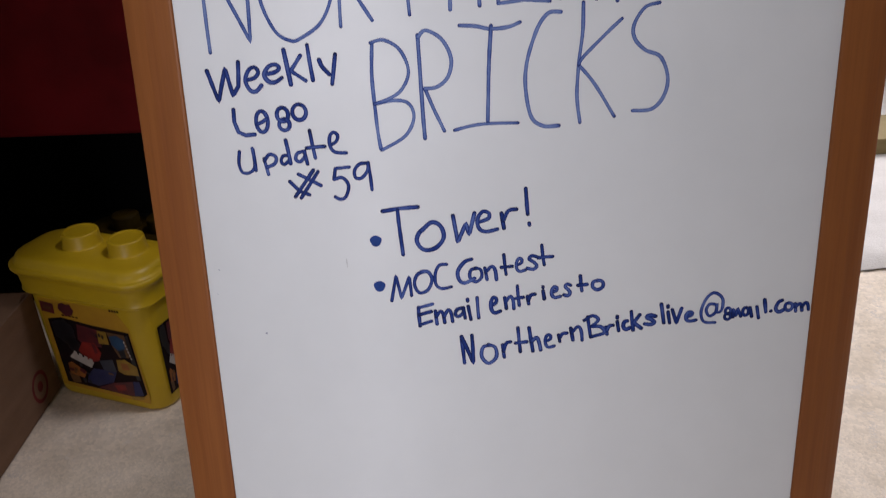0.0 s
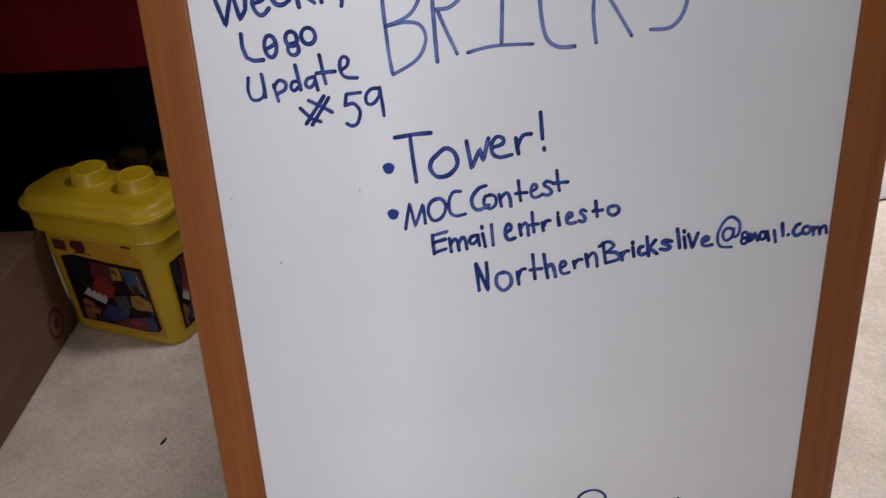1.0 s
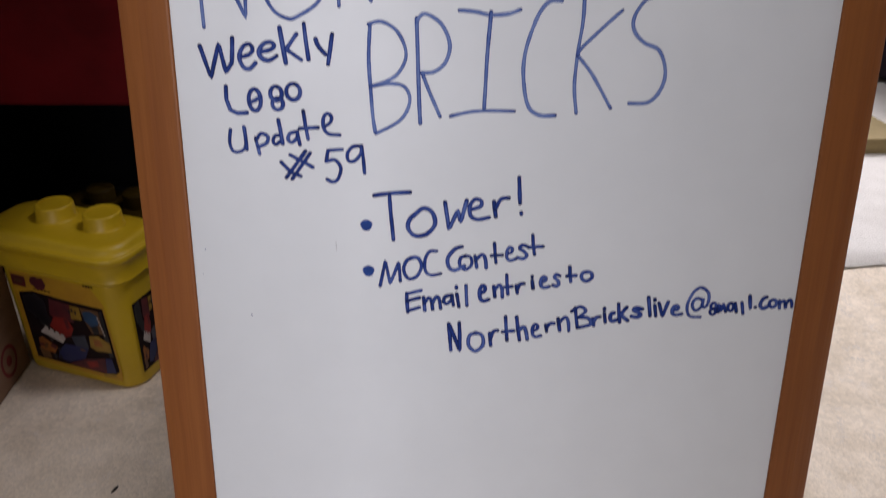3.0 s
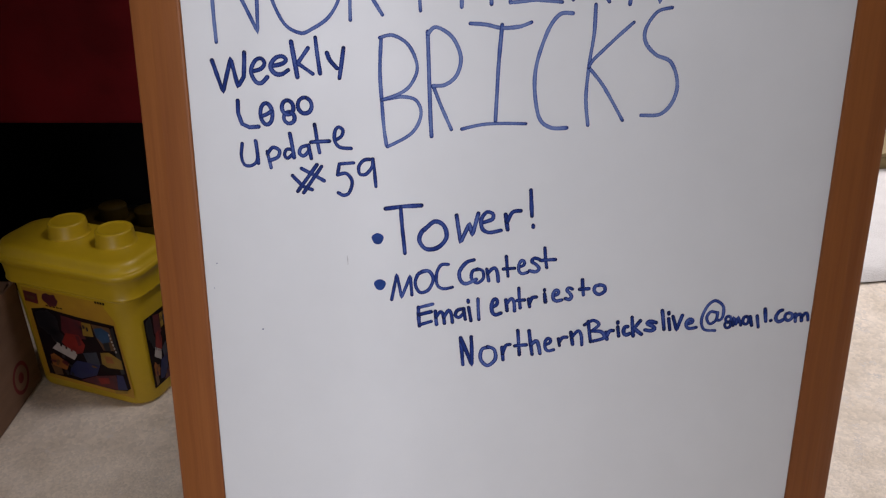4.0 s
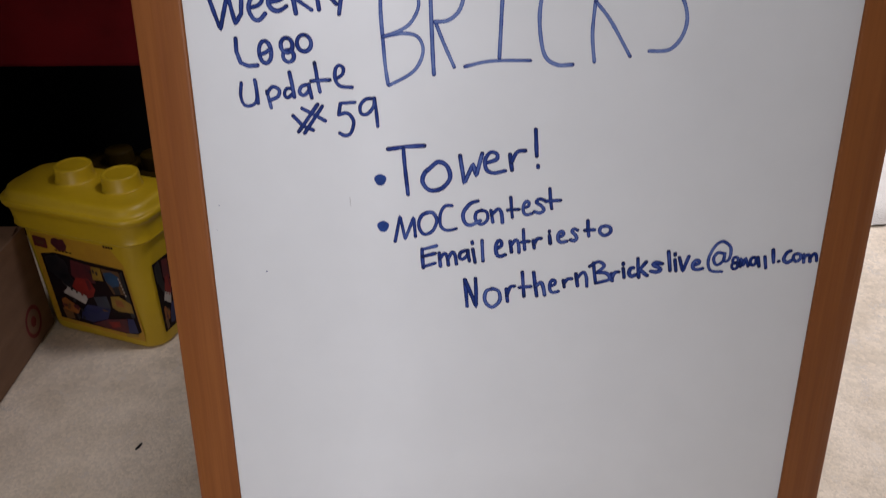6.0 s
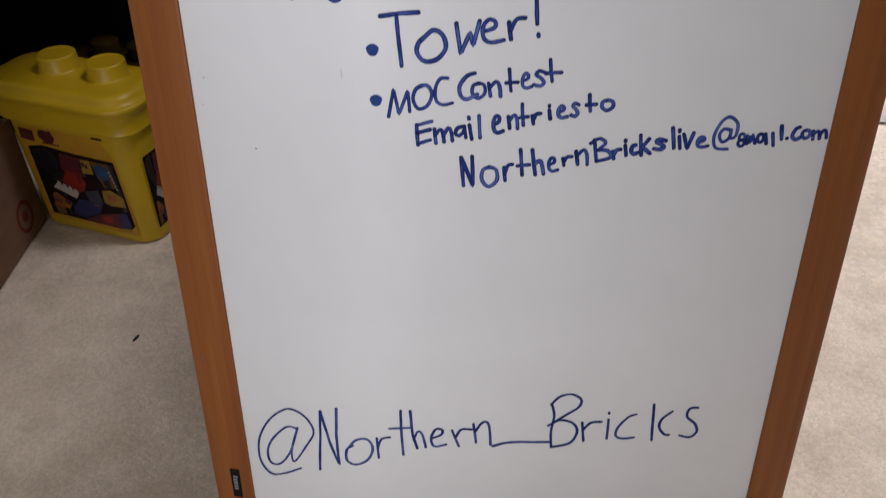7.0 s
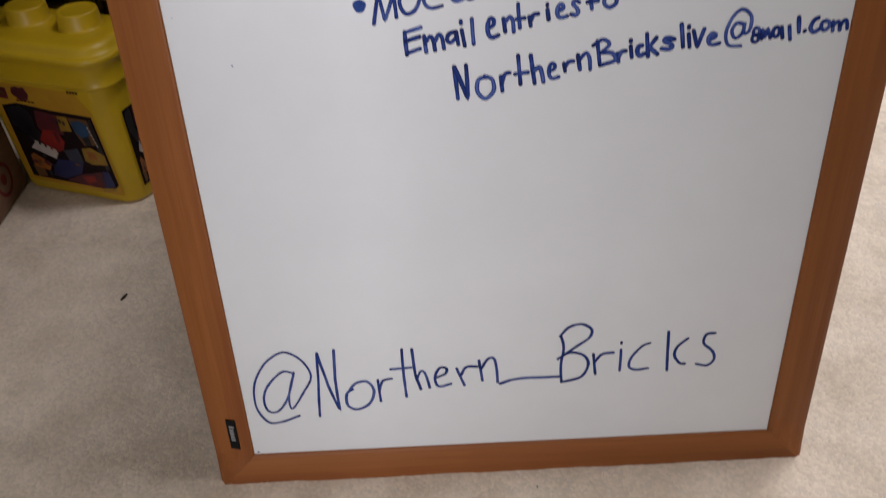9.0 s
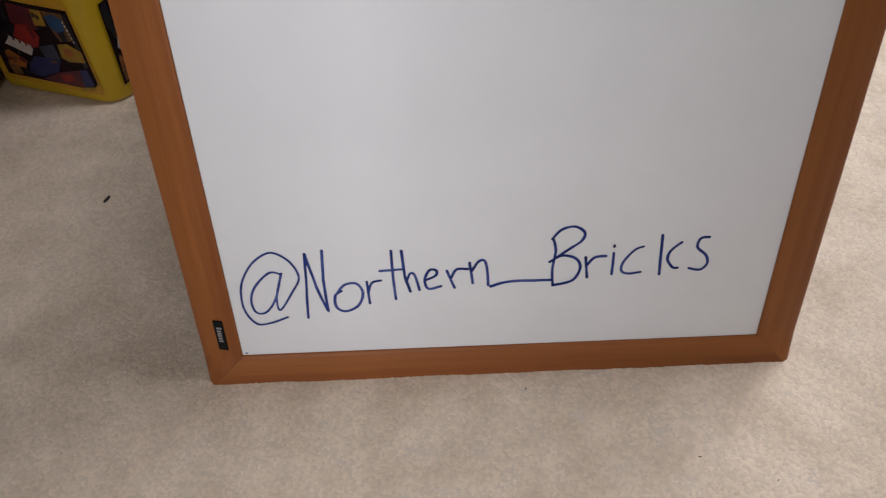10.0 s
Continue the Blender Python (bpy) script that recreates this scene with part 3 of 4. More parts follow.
def ribbon(bm, points, width, lift=0.0, wet=0.6):
    """A marker stroke along points (x, z): round ends, wet at its edges and where it begins, drier along its middle."""
    ink = ink_layer(bm)
    p = np.array(points)
    keep = [0]
    for k in range(1, len(p)):
        if np.hypot(*(p[k] - p[keep[-1]])) > width * 0.22 or k == len(p) - 1:
            keep.append(k)
    p = p[keep]
    if len(p) < 2:
        return bm
    t = np.gradient(p, axis=0)
    t /= np.maximum(np.hypot(t[:, 0], t[:, 1]), 1e-9)[:, None]
    n = np.stack([-t[:, 1], t[:, 0]], 1)
    gone = np.concatenate([[0.0], np.cumsum(np.hypot(*np.diff(p, axis=0).T))])
    start, end, fade = hand.uniform(0.05, 0.24), hand.uniform(0.05, 0.28), hand.uniform(0.0, 0.22)
    # pale ink has dried towards its edges and pooled at its ends
    dry = 1.7 if wet < 0.5 else 1.0
    start, end = start * dry, end * dry
    rows = []
    m = len(p)
    for k in range(m):
        w = width * 0.5 * (1.0 + 0.16 * noise.noise(Vector((p[k][0] * 130, p[k][1] * 130, 4.4))))
        y = INK - lift - 0.0000015 * k
        pools = start * math.exp(-gone[k] / 0.0035) + end * math.exp(-(gone[-1] - gone[k]) / 0.0025)
        core = wet + pools - fade * gone[k] / gone[-1] + 0.34 * noise.noise(Vector((p[k][0] * 70, p[k][1] * 70, 8.0)))
        row = []
        for e, d in ((1.0, core + 0.24 * dry), (0.70, core + 0.14), (0.40, core - 0.10 * dry), (0.0, core - 0.18 * dry), (-0.40, core - 0.10 * dry), (-0.70, core + 0.12), (-1.0, core + 0.24 * dry)):
            v = bm.verts.new((p[k][0] + n[k][0] * w * e, y, p[k][1] + n[k][1] * w * e))
            v[ink] = min(max(d, 0.08), 1.0)
            row.append(v)
        rows.append((row, w))
    for (one, _), (two, _) in zip(rows, rows[1:]):
        for e in range(6):
            bm.faces.new((one[e], two[e], two[e + 1], one[e + 1]))
    for k, sign in ((0, -1), (m - 1, 1)):
        row, w = rows[k]
        y = row[0].co.y
        cap = [bm.verts.new((p[k][0] + w * (n[k][0] * math.cos(a) + sign * t[k][0] * math.sin(a)), y,
                             p[k][1] + w * (n[k][1] * math.cos(a) + sign * t[k][1] * math.sin(a)))) for a in (0.52, 1.05, 1.57, 2.09, 2.62)]
        for v in cap:
            v[ink] = row[0][ink]
        bm.faces.new([row[0], *cap, *row[:0:-1]])
    return bm


def ink_part(name, bm, mat, label=""):
    if not bm.verts.layers.float.get("ink"):
        ink = ink_layer(bm)
        for v in bm.verts:
            v[ink] = 0.62 + 0.2 * noise.noise(v.co * 90)
    bm.normal_update()
    for f in bm.faces:
        if f.normal.y > 0:
            f.normal_flip()
    me = bpy.data.meshes.new(name)
    bm.to_mesh(me)
    bm.free()
    me.materials.append(mat)
    ob = new(name, me)
    ob.parent = board
    if label:
        tagged(ob, label=label)
    return ob


def ink_run(text, boxes, width, mat):
    """A word by hand, letter by letter: x, foot, width and height of each; width: of the marker's stroke."""
    for ch, (x0, z0, w, h) in zip(text, boxes):
        strokes, gx0, gy0, gx1, gy1 = GLYPHS[ch]
        seed = hand.uniform(0, 50)
        inset = min(width, 0.8 * w) / 2
        bm = bmesh.new()
        for k, line in enumerate(strokes):
            path = []
            for gx, gy in line:
                a = (gx - gx0) / (gx1 - gx0) if gx1 - gx0 > 0.04 else 0.5
                b = (gy - gy0) / (gy1 - gy0) if gy1 - gy0 > 0.02 else 0.5
                x = x0 + inset + (w - 2 * inset) * a
                z = z0 + width / 2 + (h - width) * b
                path.append(shake(x, z, seed, 0.0003 + 0.006 * h, 22 / max(h, 0.015) * 0.03 + 20))
            ribbon(bm, path, width * hand.uniform(0.9, 1.08), 0.00004 * k, WETNESS[mat.name] + hand.uniform(-0.10, 0.16))
        ink_part("letter", bm, mat)


def ink_path(points, width, name):
    """A plain bar or wave through a few points."""
    path = []
    for (x0, z0), (x1, z1) in zip(points, points[1:]):
        path += [(x0 + (x1 - x0) * f / 8, z0 + (z1 - z0) * f / 8) for f in range(8)]
    return ink_part(name, ribbon(bmesh.new(), path + [points[-1]], width, hand.uniform(0, 0.0001), WETNESS[M_INK.name]), M_INK, "blue marker stroke")


def ink_ring(x, z, rx, rz, width, mat=None):
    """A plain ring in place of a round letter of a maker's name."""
    path = [(x + rx * math.cos(a), z + rz * math.sin(a)) for a in [1.2 + 2 * math.pi * k / 20 for k in range(21)]]
    return ink_part("ring", ribbon(bmesh.new(), path, width), mat or M_INK, "plain ring in blue marker")


def bullet(x, z, r):
    bm = bmesh.new()
    bm.faces.new([bm.verts.new((x + r * math.cos(a) * (1 + 0.1 * math.sin(3 * a)), INK, z + r * math.sin(a)))
                  for a in [2 * math.pi * k / 18 for k in range(18)]])
    return ink_part("bullet", bm, M_INK_BULLET, "round bullet in blue marker")


# heading in large capitals, two lines
ink_run(["B_head", "R_head", "I_head", "C_head", "K_head", "S_head"], [(0.1887, 0.6135, 0.0368, 0.0935), (0.2286, 0.6218, 0.0301, 0.0918),
        (0.2568, 0.6276, 0.0586, 0.0898), (0.3168, 0.6292, 0.0324, 0.0955), (0.3597, 0.6311, 0.0397, 0.0997),
        (0.4061, 0.6387, 0.0325, 0.0900)], 0.0031, M_INK_PALE)
ink_run(["N_top", "O_top", "R_top", "T_top", "H_top", "E_top", "R_end", "N_end"], [(0.0554, 0.6984, 0.0411, 0.1239),
        (0.1000, 0.7061, 0.0660, 0.1141), (0.1656, 0.7159, 0.0291, 0.1055), (0.2036, 0.7235, 0.0352, 0.1000), (0.2557, 0.7264, 0.0272, 0.0976),
        (0.2943, 0.7297, 0.0457, 0.0963), (0.3406, 0.7302, 0.0371, 0.0947), (0.3921, 0.7285, 0.0312, 0.0972)], 0.0031, M_INK_PALE)
# side note and list
ink_run("Weekly", [(0.0512, 0.6585, 0.0304, 0.0353), (0.0827, 0.6658, 0.0166, 0.0232), (0.0987, 0.6726, 0.0183, 0.0179),
        (0.1169, 0.6702, 0.0199, 0.0321), (0.1366, 0.6732, 0.0061, 0.0323), (0.1458, 0.6694, 0.0172, 0.0280)], 0.0036, M_INK)
ink_run(["U", "p", "d", "ɑ", "t", "e_2"], [(0.0700, 0.5972, 0.0170, 0.0243), (0.0919, 0.5947, 0.0137, 0.0206), (0.1064, 0.6031, 0.0111, 0.0241),
        (0.1191, 0.6028, 0.0129, 0.0145), (0.1293, 0.6077, 0.0186, 0.0272), (0.1494, 0.6114, 0.0166, 0.0213)], 0.0032, M_INK)
ink_run("#59", [(0.1122, 0.5733, 0.0298, 0.0270), (0.1506, 0.5708, 0.0173, 0.0313), (0.1691, 0.5781, 0.0172, 0.0277)], 0.0031, M_INK)
ink_run(["T", "o", "w", "e_w", "r", "!"], [(0.1910, 0.5181, 0.0346, 0.0469), (0.2200, 0.5218, 0.0271, 0.0289), (0.2525, 0.5279, 0.0225, 0.0300),
        (0.2741, 0.5367, 0.0211, 0.0222), (0.2951, 0.5394, 0.0167, 0.0206), (0.3166, 0.5414, 0.0068, 0.0371)], 0.0037, M_INK)
ink_run("MOC", [(0.1947, 0.4748, 0.0216, 0.0267), (0.2162, 0.4813, 0.0193, 0.0237), (0.2350, 0.4851, 0.0175, 0.0258)], 0.0033, M_INK)
ink_run(["C_2", "o_2", "n", "t", "e_w", "s", "t"], [(0.2556, 0.4893, 0.0181, 0.0257), (0.2663, 0.4901, 0.0139, 0.0165),
        (0.2799, 0.4917, 0.0137, 0.0161), (0.2944, 0.4964, 0.0135, 0.0219), (0.3083, 0.4986, 0.0113, 0.0155), (0.3178, 0.5005, 0.0126, 0.0162),
        (0.3276, 0.5043, 0.0163, 0.0217)], 0.0034, M_INK)
ink_run("Emɑil", [(0.2187, 0.4488, 0.0163, 0.0247), (0.2341, 0.4506, 0.0188, 0.0168), (0.2521, 0.4551, 0.0123, 0.0139),
        (0.2635, 0.4541, 0.0061, 0.0228), (0.2723, 0.4551, 0.0047, 0.0232)], 0.0034, M_INK)
ink_run(["e_w", "n", "t", "r", "i", "e_w", "s"], [(0.2848, 0.4595, 0.0117, 0.0187), (0.2973, 0.4630, 0.0115, 0.0154),
        (0.3073, 0.4660, 0.0101, 0.0224), (0.3179, 0.4673, 0.0103, 0.0126), (0.3322, 0.4718, 0.0047, 0.0153), (0.3399, 0.4726, 0.0114, 0.0136),
        (0.3511, 0.4739, 0.0094, 0.0147)], 0.0034, M_INK)
ink_run(["t", "o_2"], [(0.3637, 0.4783, 0.0116, 0.0179), (0.3770, 0.4789, 0.0126, 0.0125)], 0.0034, M_INK)
ink_run(["N", "o_2", "r", "t", "h", "e_w", "r", "n"], [(0.2571, 0.4096, 0.0141, 0.0319), (0.2756, 0.4093, 0.0167, 0.0223),
        (0.2951, 0.4151, 0.0107, 0.0188), (0.3064, 0.4198, 0.0139, 0.0278), (0.3192, 0.4202, 0.0143, 0.0268), (0.3344, 0.4235, 0.0116, 0.0159),
        (0.3464, 0.4288, 0.0111, 0.0119), (0.3578, 0.4295, 0.0138, 0.0175)], 0.0035, M_INK)
ink_run("Bricks", [(0.3696, 0.4327, 0.0223, 0.0245), (0.3899, 0.4347, 0.0102, 0.0124), (0.4000, 0.4378, 0.0052, 0.0179),
        (0.4058, 0.4392, 0.0092, 0.0118), (0.4127, 0.4378, 0.0133, 0.0223), (0.4253, 0.4430, 0.0135, 0.0128)], 0.0036, M_INK)
ink_run(["l", "i", "v", "e_w"], [(0.4397, 0.4443, 0.0068, 0.0222), (0.4459, 0.4441, 0.0057, 0.0206), (0.4498, 0.4439, 0.0123, 0.0177),
        (0.4628, 0.4451, 0.0131, 0.0128)], 0.0037, M_INK)
ink_run("@", [(0.4766, 0.4434, 0.0220, 0.0322)], 0.0031, M_INK)
ink_run([".", "c_end", "o_2", "m"], [(0.5400, 0.4526, 0.0039, 0.0039), (0.5441, 0.4516, 0.0103, 0.0148), (0.5527, 0.4527, 0.0098, 0.0111),
        (0.5619, 0.4517, 0.0156, 0.0116)], 0.0034, M_INK)
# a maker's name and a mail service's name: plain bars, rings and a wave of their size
ink_path([(0.0718, 0.6530), (0.0714, 0.6428), (0.0741, 0.6337), (0.0800, 0.6309), (0.0876, 0.6314)], 0.0036, "bar")
ink_ring(0.0949, 0.6420, 0.0050, 0.0089, 0.0036)
ink_path([(0.0906, 0.6399), (0.0949, 0.6416), (0.0992, 0.6441)], 0.0034, "bar")
ink_ring(0.1128, 0.6473, 0.0048, 0.0059, 0.0036)
ink_ring(0.1137, 0.6388, 0.0045, 0.0048, 0.0036)
ink_ring(0.1271, 0.6489, 0.0058, 0.0066, 0.0036)
ink_ring(0.5027, 0.4558, 0.0025, 0.0031, 0.0030)
ink_ring(0.5026, 0.4505, 0.0027, 0.0031, 0.0030)
ink_path([(0.5076, 0.4499), (0.5075, 0.4576), (0.5102, 0.4510), (0.5115, 0.4579), (0.5147, 0.4501)], 0.0032, "wave")
ink_ring(0.5188, 0.4548, 0.0027, 0.0038, 0.0032)
ink_path([(0.5225, 0.4585), (0.5246, 0.4498)], 0.0034, "bar")
ink_path([(0.5287, 0.4592), (0.5310, 0.4481)], 0.0034, "bar")
ink_path([(0.5353, 0.4657), (0.5372, 0.4537)], 0.0036, "bar")
bullet(0.1852, 0.5332, 0.0052)
bullet(0.1862, 0.4905, 0.0052)
# a faint grey rub mark
bm = bmesh.new()
bm.faces.new([bm.verts.new((x, INK, z)) for x, z in ((0.1576, 0.5180), (0.1584, 0.5182), (0.1588, 0.5096), (0.1580, 0.5094))])
part("rub_mark", bm, M_RUB, board, "faint grey rub mark")
# foot of the board
ink_run(["@_foot"], [(0.0425, 0.0734, 0.0633, 0.0895)], 0.0024, M_INK_THIN)
ink_run(["N_foot", "o_foot", "r_foot", "t_foot", "h_foot", "e_foot", "r_foot2", "n_foot"], [(0.1058, 0.0780, 0.0257, 0.0863), (0.1357, 0.0849, 0.0312, 0.0375), (0.1692, 0.0939, 0.0168, 0.0315), (0.1829, 0.0983, 0.0240, 0.0627),
        (0.2056, 0.1071, 0.0181, 0.0530), (0.2272, 0.1096, 0.0187, 0.0259), (0.2492, 0.1097, 0.0231, 0.0255),
        (0.2717, 0.1117, 0.0212, 0.0323)], 0.0028, M_INK_THIN)
ink_run(["_", "B_foot", "r_foot3", "i_foot", "c_foot", "k_foot", "s_foot"], [(0.2927, 0.1093, 0.0627, 0.0082), (0.3507, 0.1078, 0.0351, 0.0730),
        (0.3859, 0.1158, 0.0230, 0.0283), (0.4125, 0.1187, 0.0047, 0.0377), (0.4231, 0.1188, 0.0223, 0.0352), (0.4591, 0.1164, 0.0229, 0.0505),
        (0.4905, 0.1203, 0.0206, 0.0418)], 0.0030, M_INK_THIN)
# stray dots
for x, z, r in ((0.0795, 0.4482, 0.0009), (0.043, 0.511, 0.0006), (0.039, 0.488, 0.0004), (0.0364, 0.0345, 0.0014)):
    bm = bmesh.new()
    bm.faces.new([bm.verts.new((x + r * math.cos(k * 0.785), INK, z + 0.7 * r * math.sin(k * 0.785))) for k in range(8)])
    ink_part("ink_dot", bm, M_INK_THIN, "tiny stray ink dot")

# ------------------------------------------------------------------ yellow bucket
BUCKET = pose(-0.3264, 0.6016, 0.0, 0, 0, -19.5)
bucket = thing("toy_bucket", BUCKET, "oblong yellow plastic toy bucket with studded lid on carpet", "bucket")


def tub_half(z):
    """Half the depth and half the width of the tapered tub at height z."""
    f = (z - 0.008) / 0.2
    return 0.0507 + 0.0030 * f, 0.1159 + 0.0040 * f


tub_rings = [rounded_square(d, r, z, hx=w) for d, w, r, z in ((0.042, 0.107, 0.028, 0.0), (0.0485, 0.1137, 0.034, 0.0022), (0.0507, 0.1159, 0.036, 0.008))]
tub_rings += [rounded_square(tub_half(z)[0], 0.036, z, hx=tub_half(z)[1]) for z in (0.10, 0.1995, 0.2000)]
tub_rings += [rounded_square(d, 0.037, z, hx=w) for d, w, z in ((0.0530, 0.1192, 0.2004), (0.0530, 0.1192, 0.2200))]
body = part("body", loft(bmesh.new(), tub_rings), M_YELLOW, bucket, "tapered yellow tub", True)
lid_rings = [rounded_square(h - 0.0697, r, z, hx=h) for h, r, z in (
    (0.1190, 0.030, 0.2120), (0.1215, 0.031, 0.2078), (0.1262, 0.034, 0.2066), (0.1294, 0.036, 0.2070), (0.1304, 0.037, 0.2088), (0.1300, 0.037, 0.2108),
    (0.1288, 0.036, 0.2130), (0.1304, 0.037, 0.2340), (0.1322, 0.039, 0.2402), (0.1362, 0.042, 0.2446), (0.1384, 0.044, 0.2480), (0.1390, 0.045, 0.2512), (0.1384, 0.044, 0.2545),
    (0.1366, 0.043, 0.2560), (0.1340, 0.042, 0.2560), (0.1322, 0.041, 0.2572), (0.1296, 0.039, 0.2632), (0.1270, 0.037, 0.2680), (0.1230, 0.034, 0.2708),
    (0.1150, 0.030, 0.2718), (0.0800, 0.009, 0.2720))]
lid = part("lid", loft(bmesh.new(), lid_rings), M_YELLOW, bucket, "yellow lid with two round studs", True)
for cx in (-0.0300, 0.0610):
    bm = bmesh.new()
    rings = []
    for r, z in ((0.0330, 0.2714), (0.0312, 0.2725), (0.0300, 0.2748), (0.0290, 0.2926), (0.0285, 0.2944), (0.0272, 0.2955), (0.0248, 0.2957), (0.0236, 0.2953),
                 (0.0228, 0.2946), (0.0222, 0.2945), (0.0188, 0.2945), (0.0075, 0.2945)):
        rings.append([(cx + r * math.cos(2 * math.pi * k / 32), 0.012 + r * math.sin(2 * math.pi * k / 32), z) for k in range(32)])
    part("stud", loft(bm, rings), M_YELLOW, lid, "", True)


def print_patch(points, lift, mat, name, label, side=0):
    """A printed patch on the sloping tub side: points in metres along the side and up."""
    bm = bmesh.new()
    ring = []
    for u, z in points:
        depth, half = tub_half(z)
        ring.append(bm.verts.new((u, -depth - lift, z) if side == 0 else (half + lift, u * 0.36, z)))
    bm.faces.new(ring)
    return part(name, bm, mat, bucket, label)


def blob(cx, cz, rx, rz, n=14, seed=0.0, rag=0.25):
    return [(cx + rx * math.cos(a) * (1 + rag * noise.noise(Vector((math.cos(a) * 2, math.sin(a) * 2, seed)))),
             cz + rz * math.sin(a) * (1 + rag * noise.noise(Vector((math.cos(a) * 2, math.sin(a) * 2, seed + 5)))))
            for a in [2 * math.pi * k / n for k in range(n)]]


scatter = random.Random(4)
print_patch([(-0.090, 0.020), (0.090, 0.016), (0.092, 0.030), (0.086, 0.166), (0.066, 0.197), (-0.088, 0.198)], 0.0003, M_PAPER, "label_paper",
            "orange-yellow label paper")
print_patch([(-0.079, 0.028), (0.074, 0.024), (0.088, 0.036), (0.083, 0.158), (0.012, 0.160), (-0.050, 0.165), (-0.079, 0.158)], 0.0006, M_LABEL, "label",
            "dark printed picture label")
print_patch([(-0.080, 0.026), (0.080, 0.026), (0.080, 0.160), (-0.080, 0.160)], 0.0006, M_LABEL, "label", "dark printed picture label", 1)
PRINTS = {"maroon": M_MAROON_PRINT, "red": M_RED_PRINT, "slate": M_SLATE_PRINT, "blue": M_BLUE_PRINT, "brown": M_BROWN_PRINT, "orange": M_ORANGE_PRINT,
          "night": M_NIGHT_PRINT, "amber": M_AMBER_PRINT, "teal": M_TEAL_PRINT, "pale": M_PALE_PRINT}
# the label's picture: a heap of toy blocks with two small yellow panels beside it, along the side and up
PICTURE = (
    ("maroon", [(-0.020, 0.157), (0.019, 0.153), (0.020, 0.119), (-0.014, 0.113), (-0.027, 0.126)]),
    ("red", [(-0.019, 0.123), (0.007, 0.124), (0.015, 0.106), (0.006, 0.089), (-0.014, 0.081), (-0.033, 0.102)]),
    ("maroon", [(-0.001, 0.122), (0.006, 0.122), (0.008, 0.105), (0.001, 0.101)]),
    ("slate", [(0.006, 0.089), (0.035, 0.097), (0.037, 0.072), (0.011, 0.066)]),
    ("blue", [(-0.011, 0.070), (0.012, 0.071), (0.036, 0.071), (0.024, 0.048), (-0.011, 0.033), (-0.034, 0.036), (-0.027, 0.054)]),
    ("brown", [(-0.070, 0.051), (-0.049, 0.047), (-0.048, 0.032), (-0.066, 0.029)]),
    ("orange", [(-0.065, 0.070), (-0.056, 0.075), (-0.029, 0.059), (-0.038, 0.044), (-0.066, 0.049)]),
    ("brown", [(-0.052, 0.064), (-0.047, 0.062), (-0.053, 0.050), (-0.058, 0.051)]),
    ("maroon", [(-0.012, 0.030), (0.023, 0.047), (0.065, 0.058), (0.062, 0.027), (0.028, 0.026)]),
    ("red", [(0.024, 0.042), (0.048, 0.049), (0.048, 0.037), (0.029, 0.031)]),
    ("blue", [(0.066, 0.059), (0.079, 0.061), (0.082, 0.033), (0.062, 0.027)]),
    ("night", [(0.071, 0.149), (0.081, 0.155), (0.084, 0.065), (0.076, 0.063)]),
    ("amber", [(0.020, 0.153), (0.038, 0.153), (0.038, 0.128), (0.017, 0.126)]),
    ("brown", [(0.039, 0.153), (0.074, 0.153), (0.076, 0.109), (0.052, 0.105), (0.044, 0.125)]),
    ("teal", [(0.042, 0.145), (0.058, 0.150), (0.071, 0.143), (0.069, 0.125), (0.053, 0.119), (0.043, 0.129)]),
    ("night", [(0.053, 0.119), (0.066, 0.124), (0.067, 0.108), (0.056, 0.105)]),
    ("amber", [(0.044, 0.099), (0.062, 0.103), (0.083, 0.092), (0.083, 0.074), (0.053, 0.071), (0.042, 0.076)]),
    ("orange", [(0.051, 0.094), (0.065, 0.095), (0.068, 0.083), (0.052, 0.080)]),
    ("amber", [(0.055, 0.026), (0.081, 0.031), (0.082, 0.025), (0.056, 0.019)]),
    ("pale", [(-0.055, 0.086), (-0.044, 0.097), (-0.005, 0.084), (-0.014, 0.071)]),
)
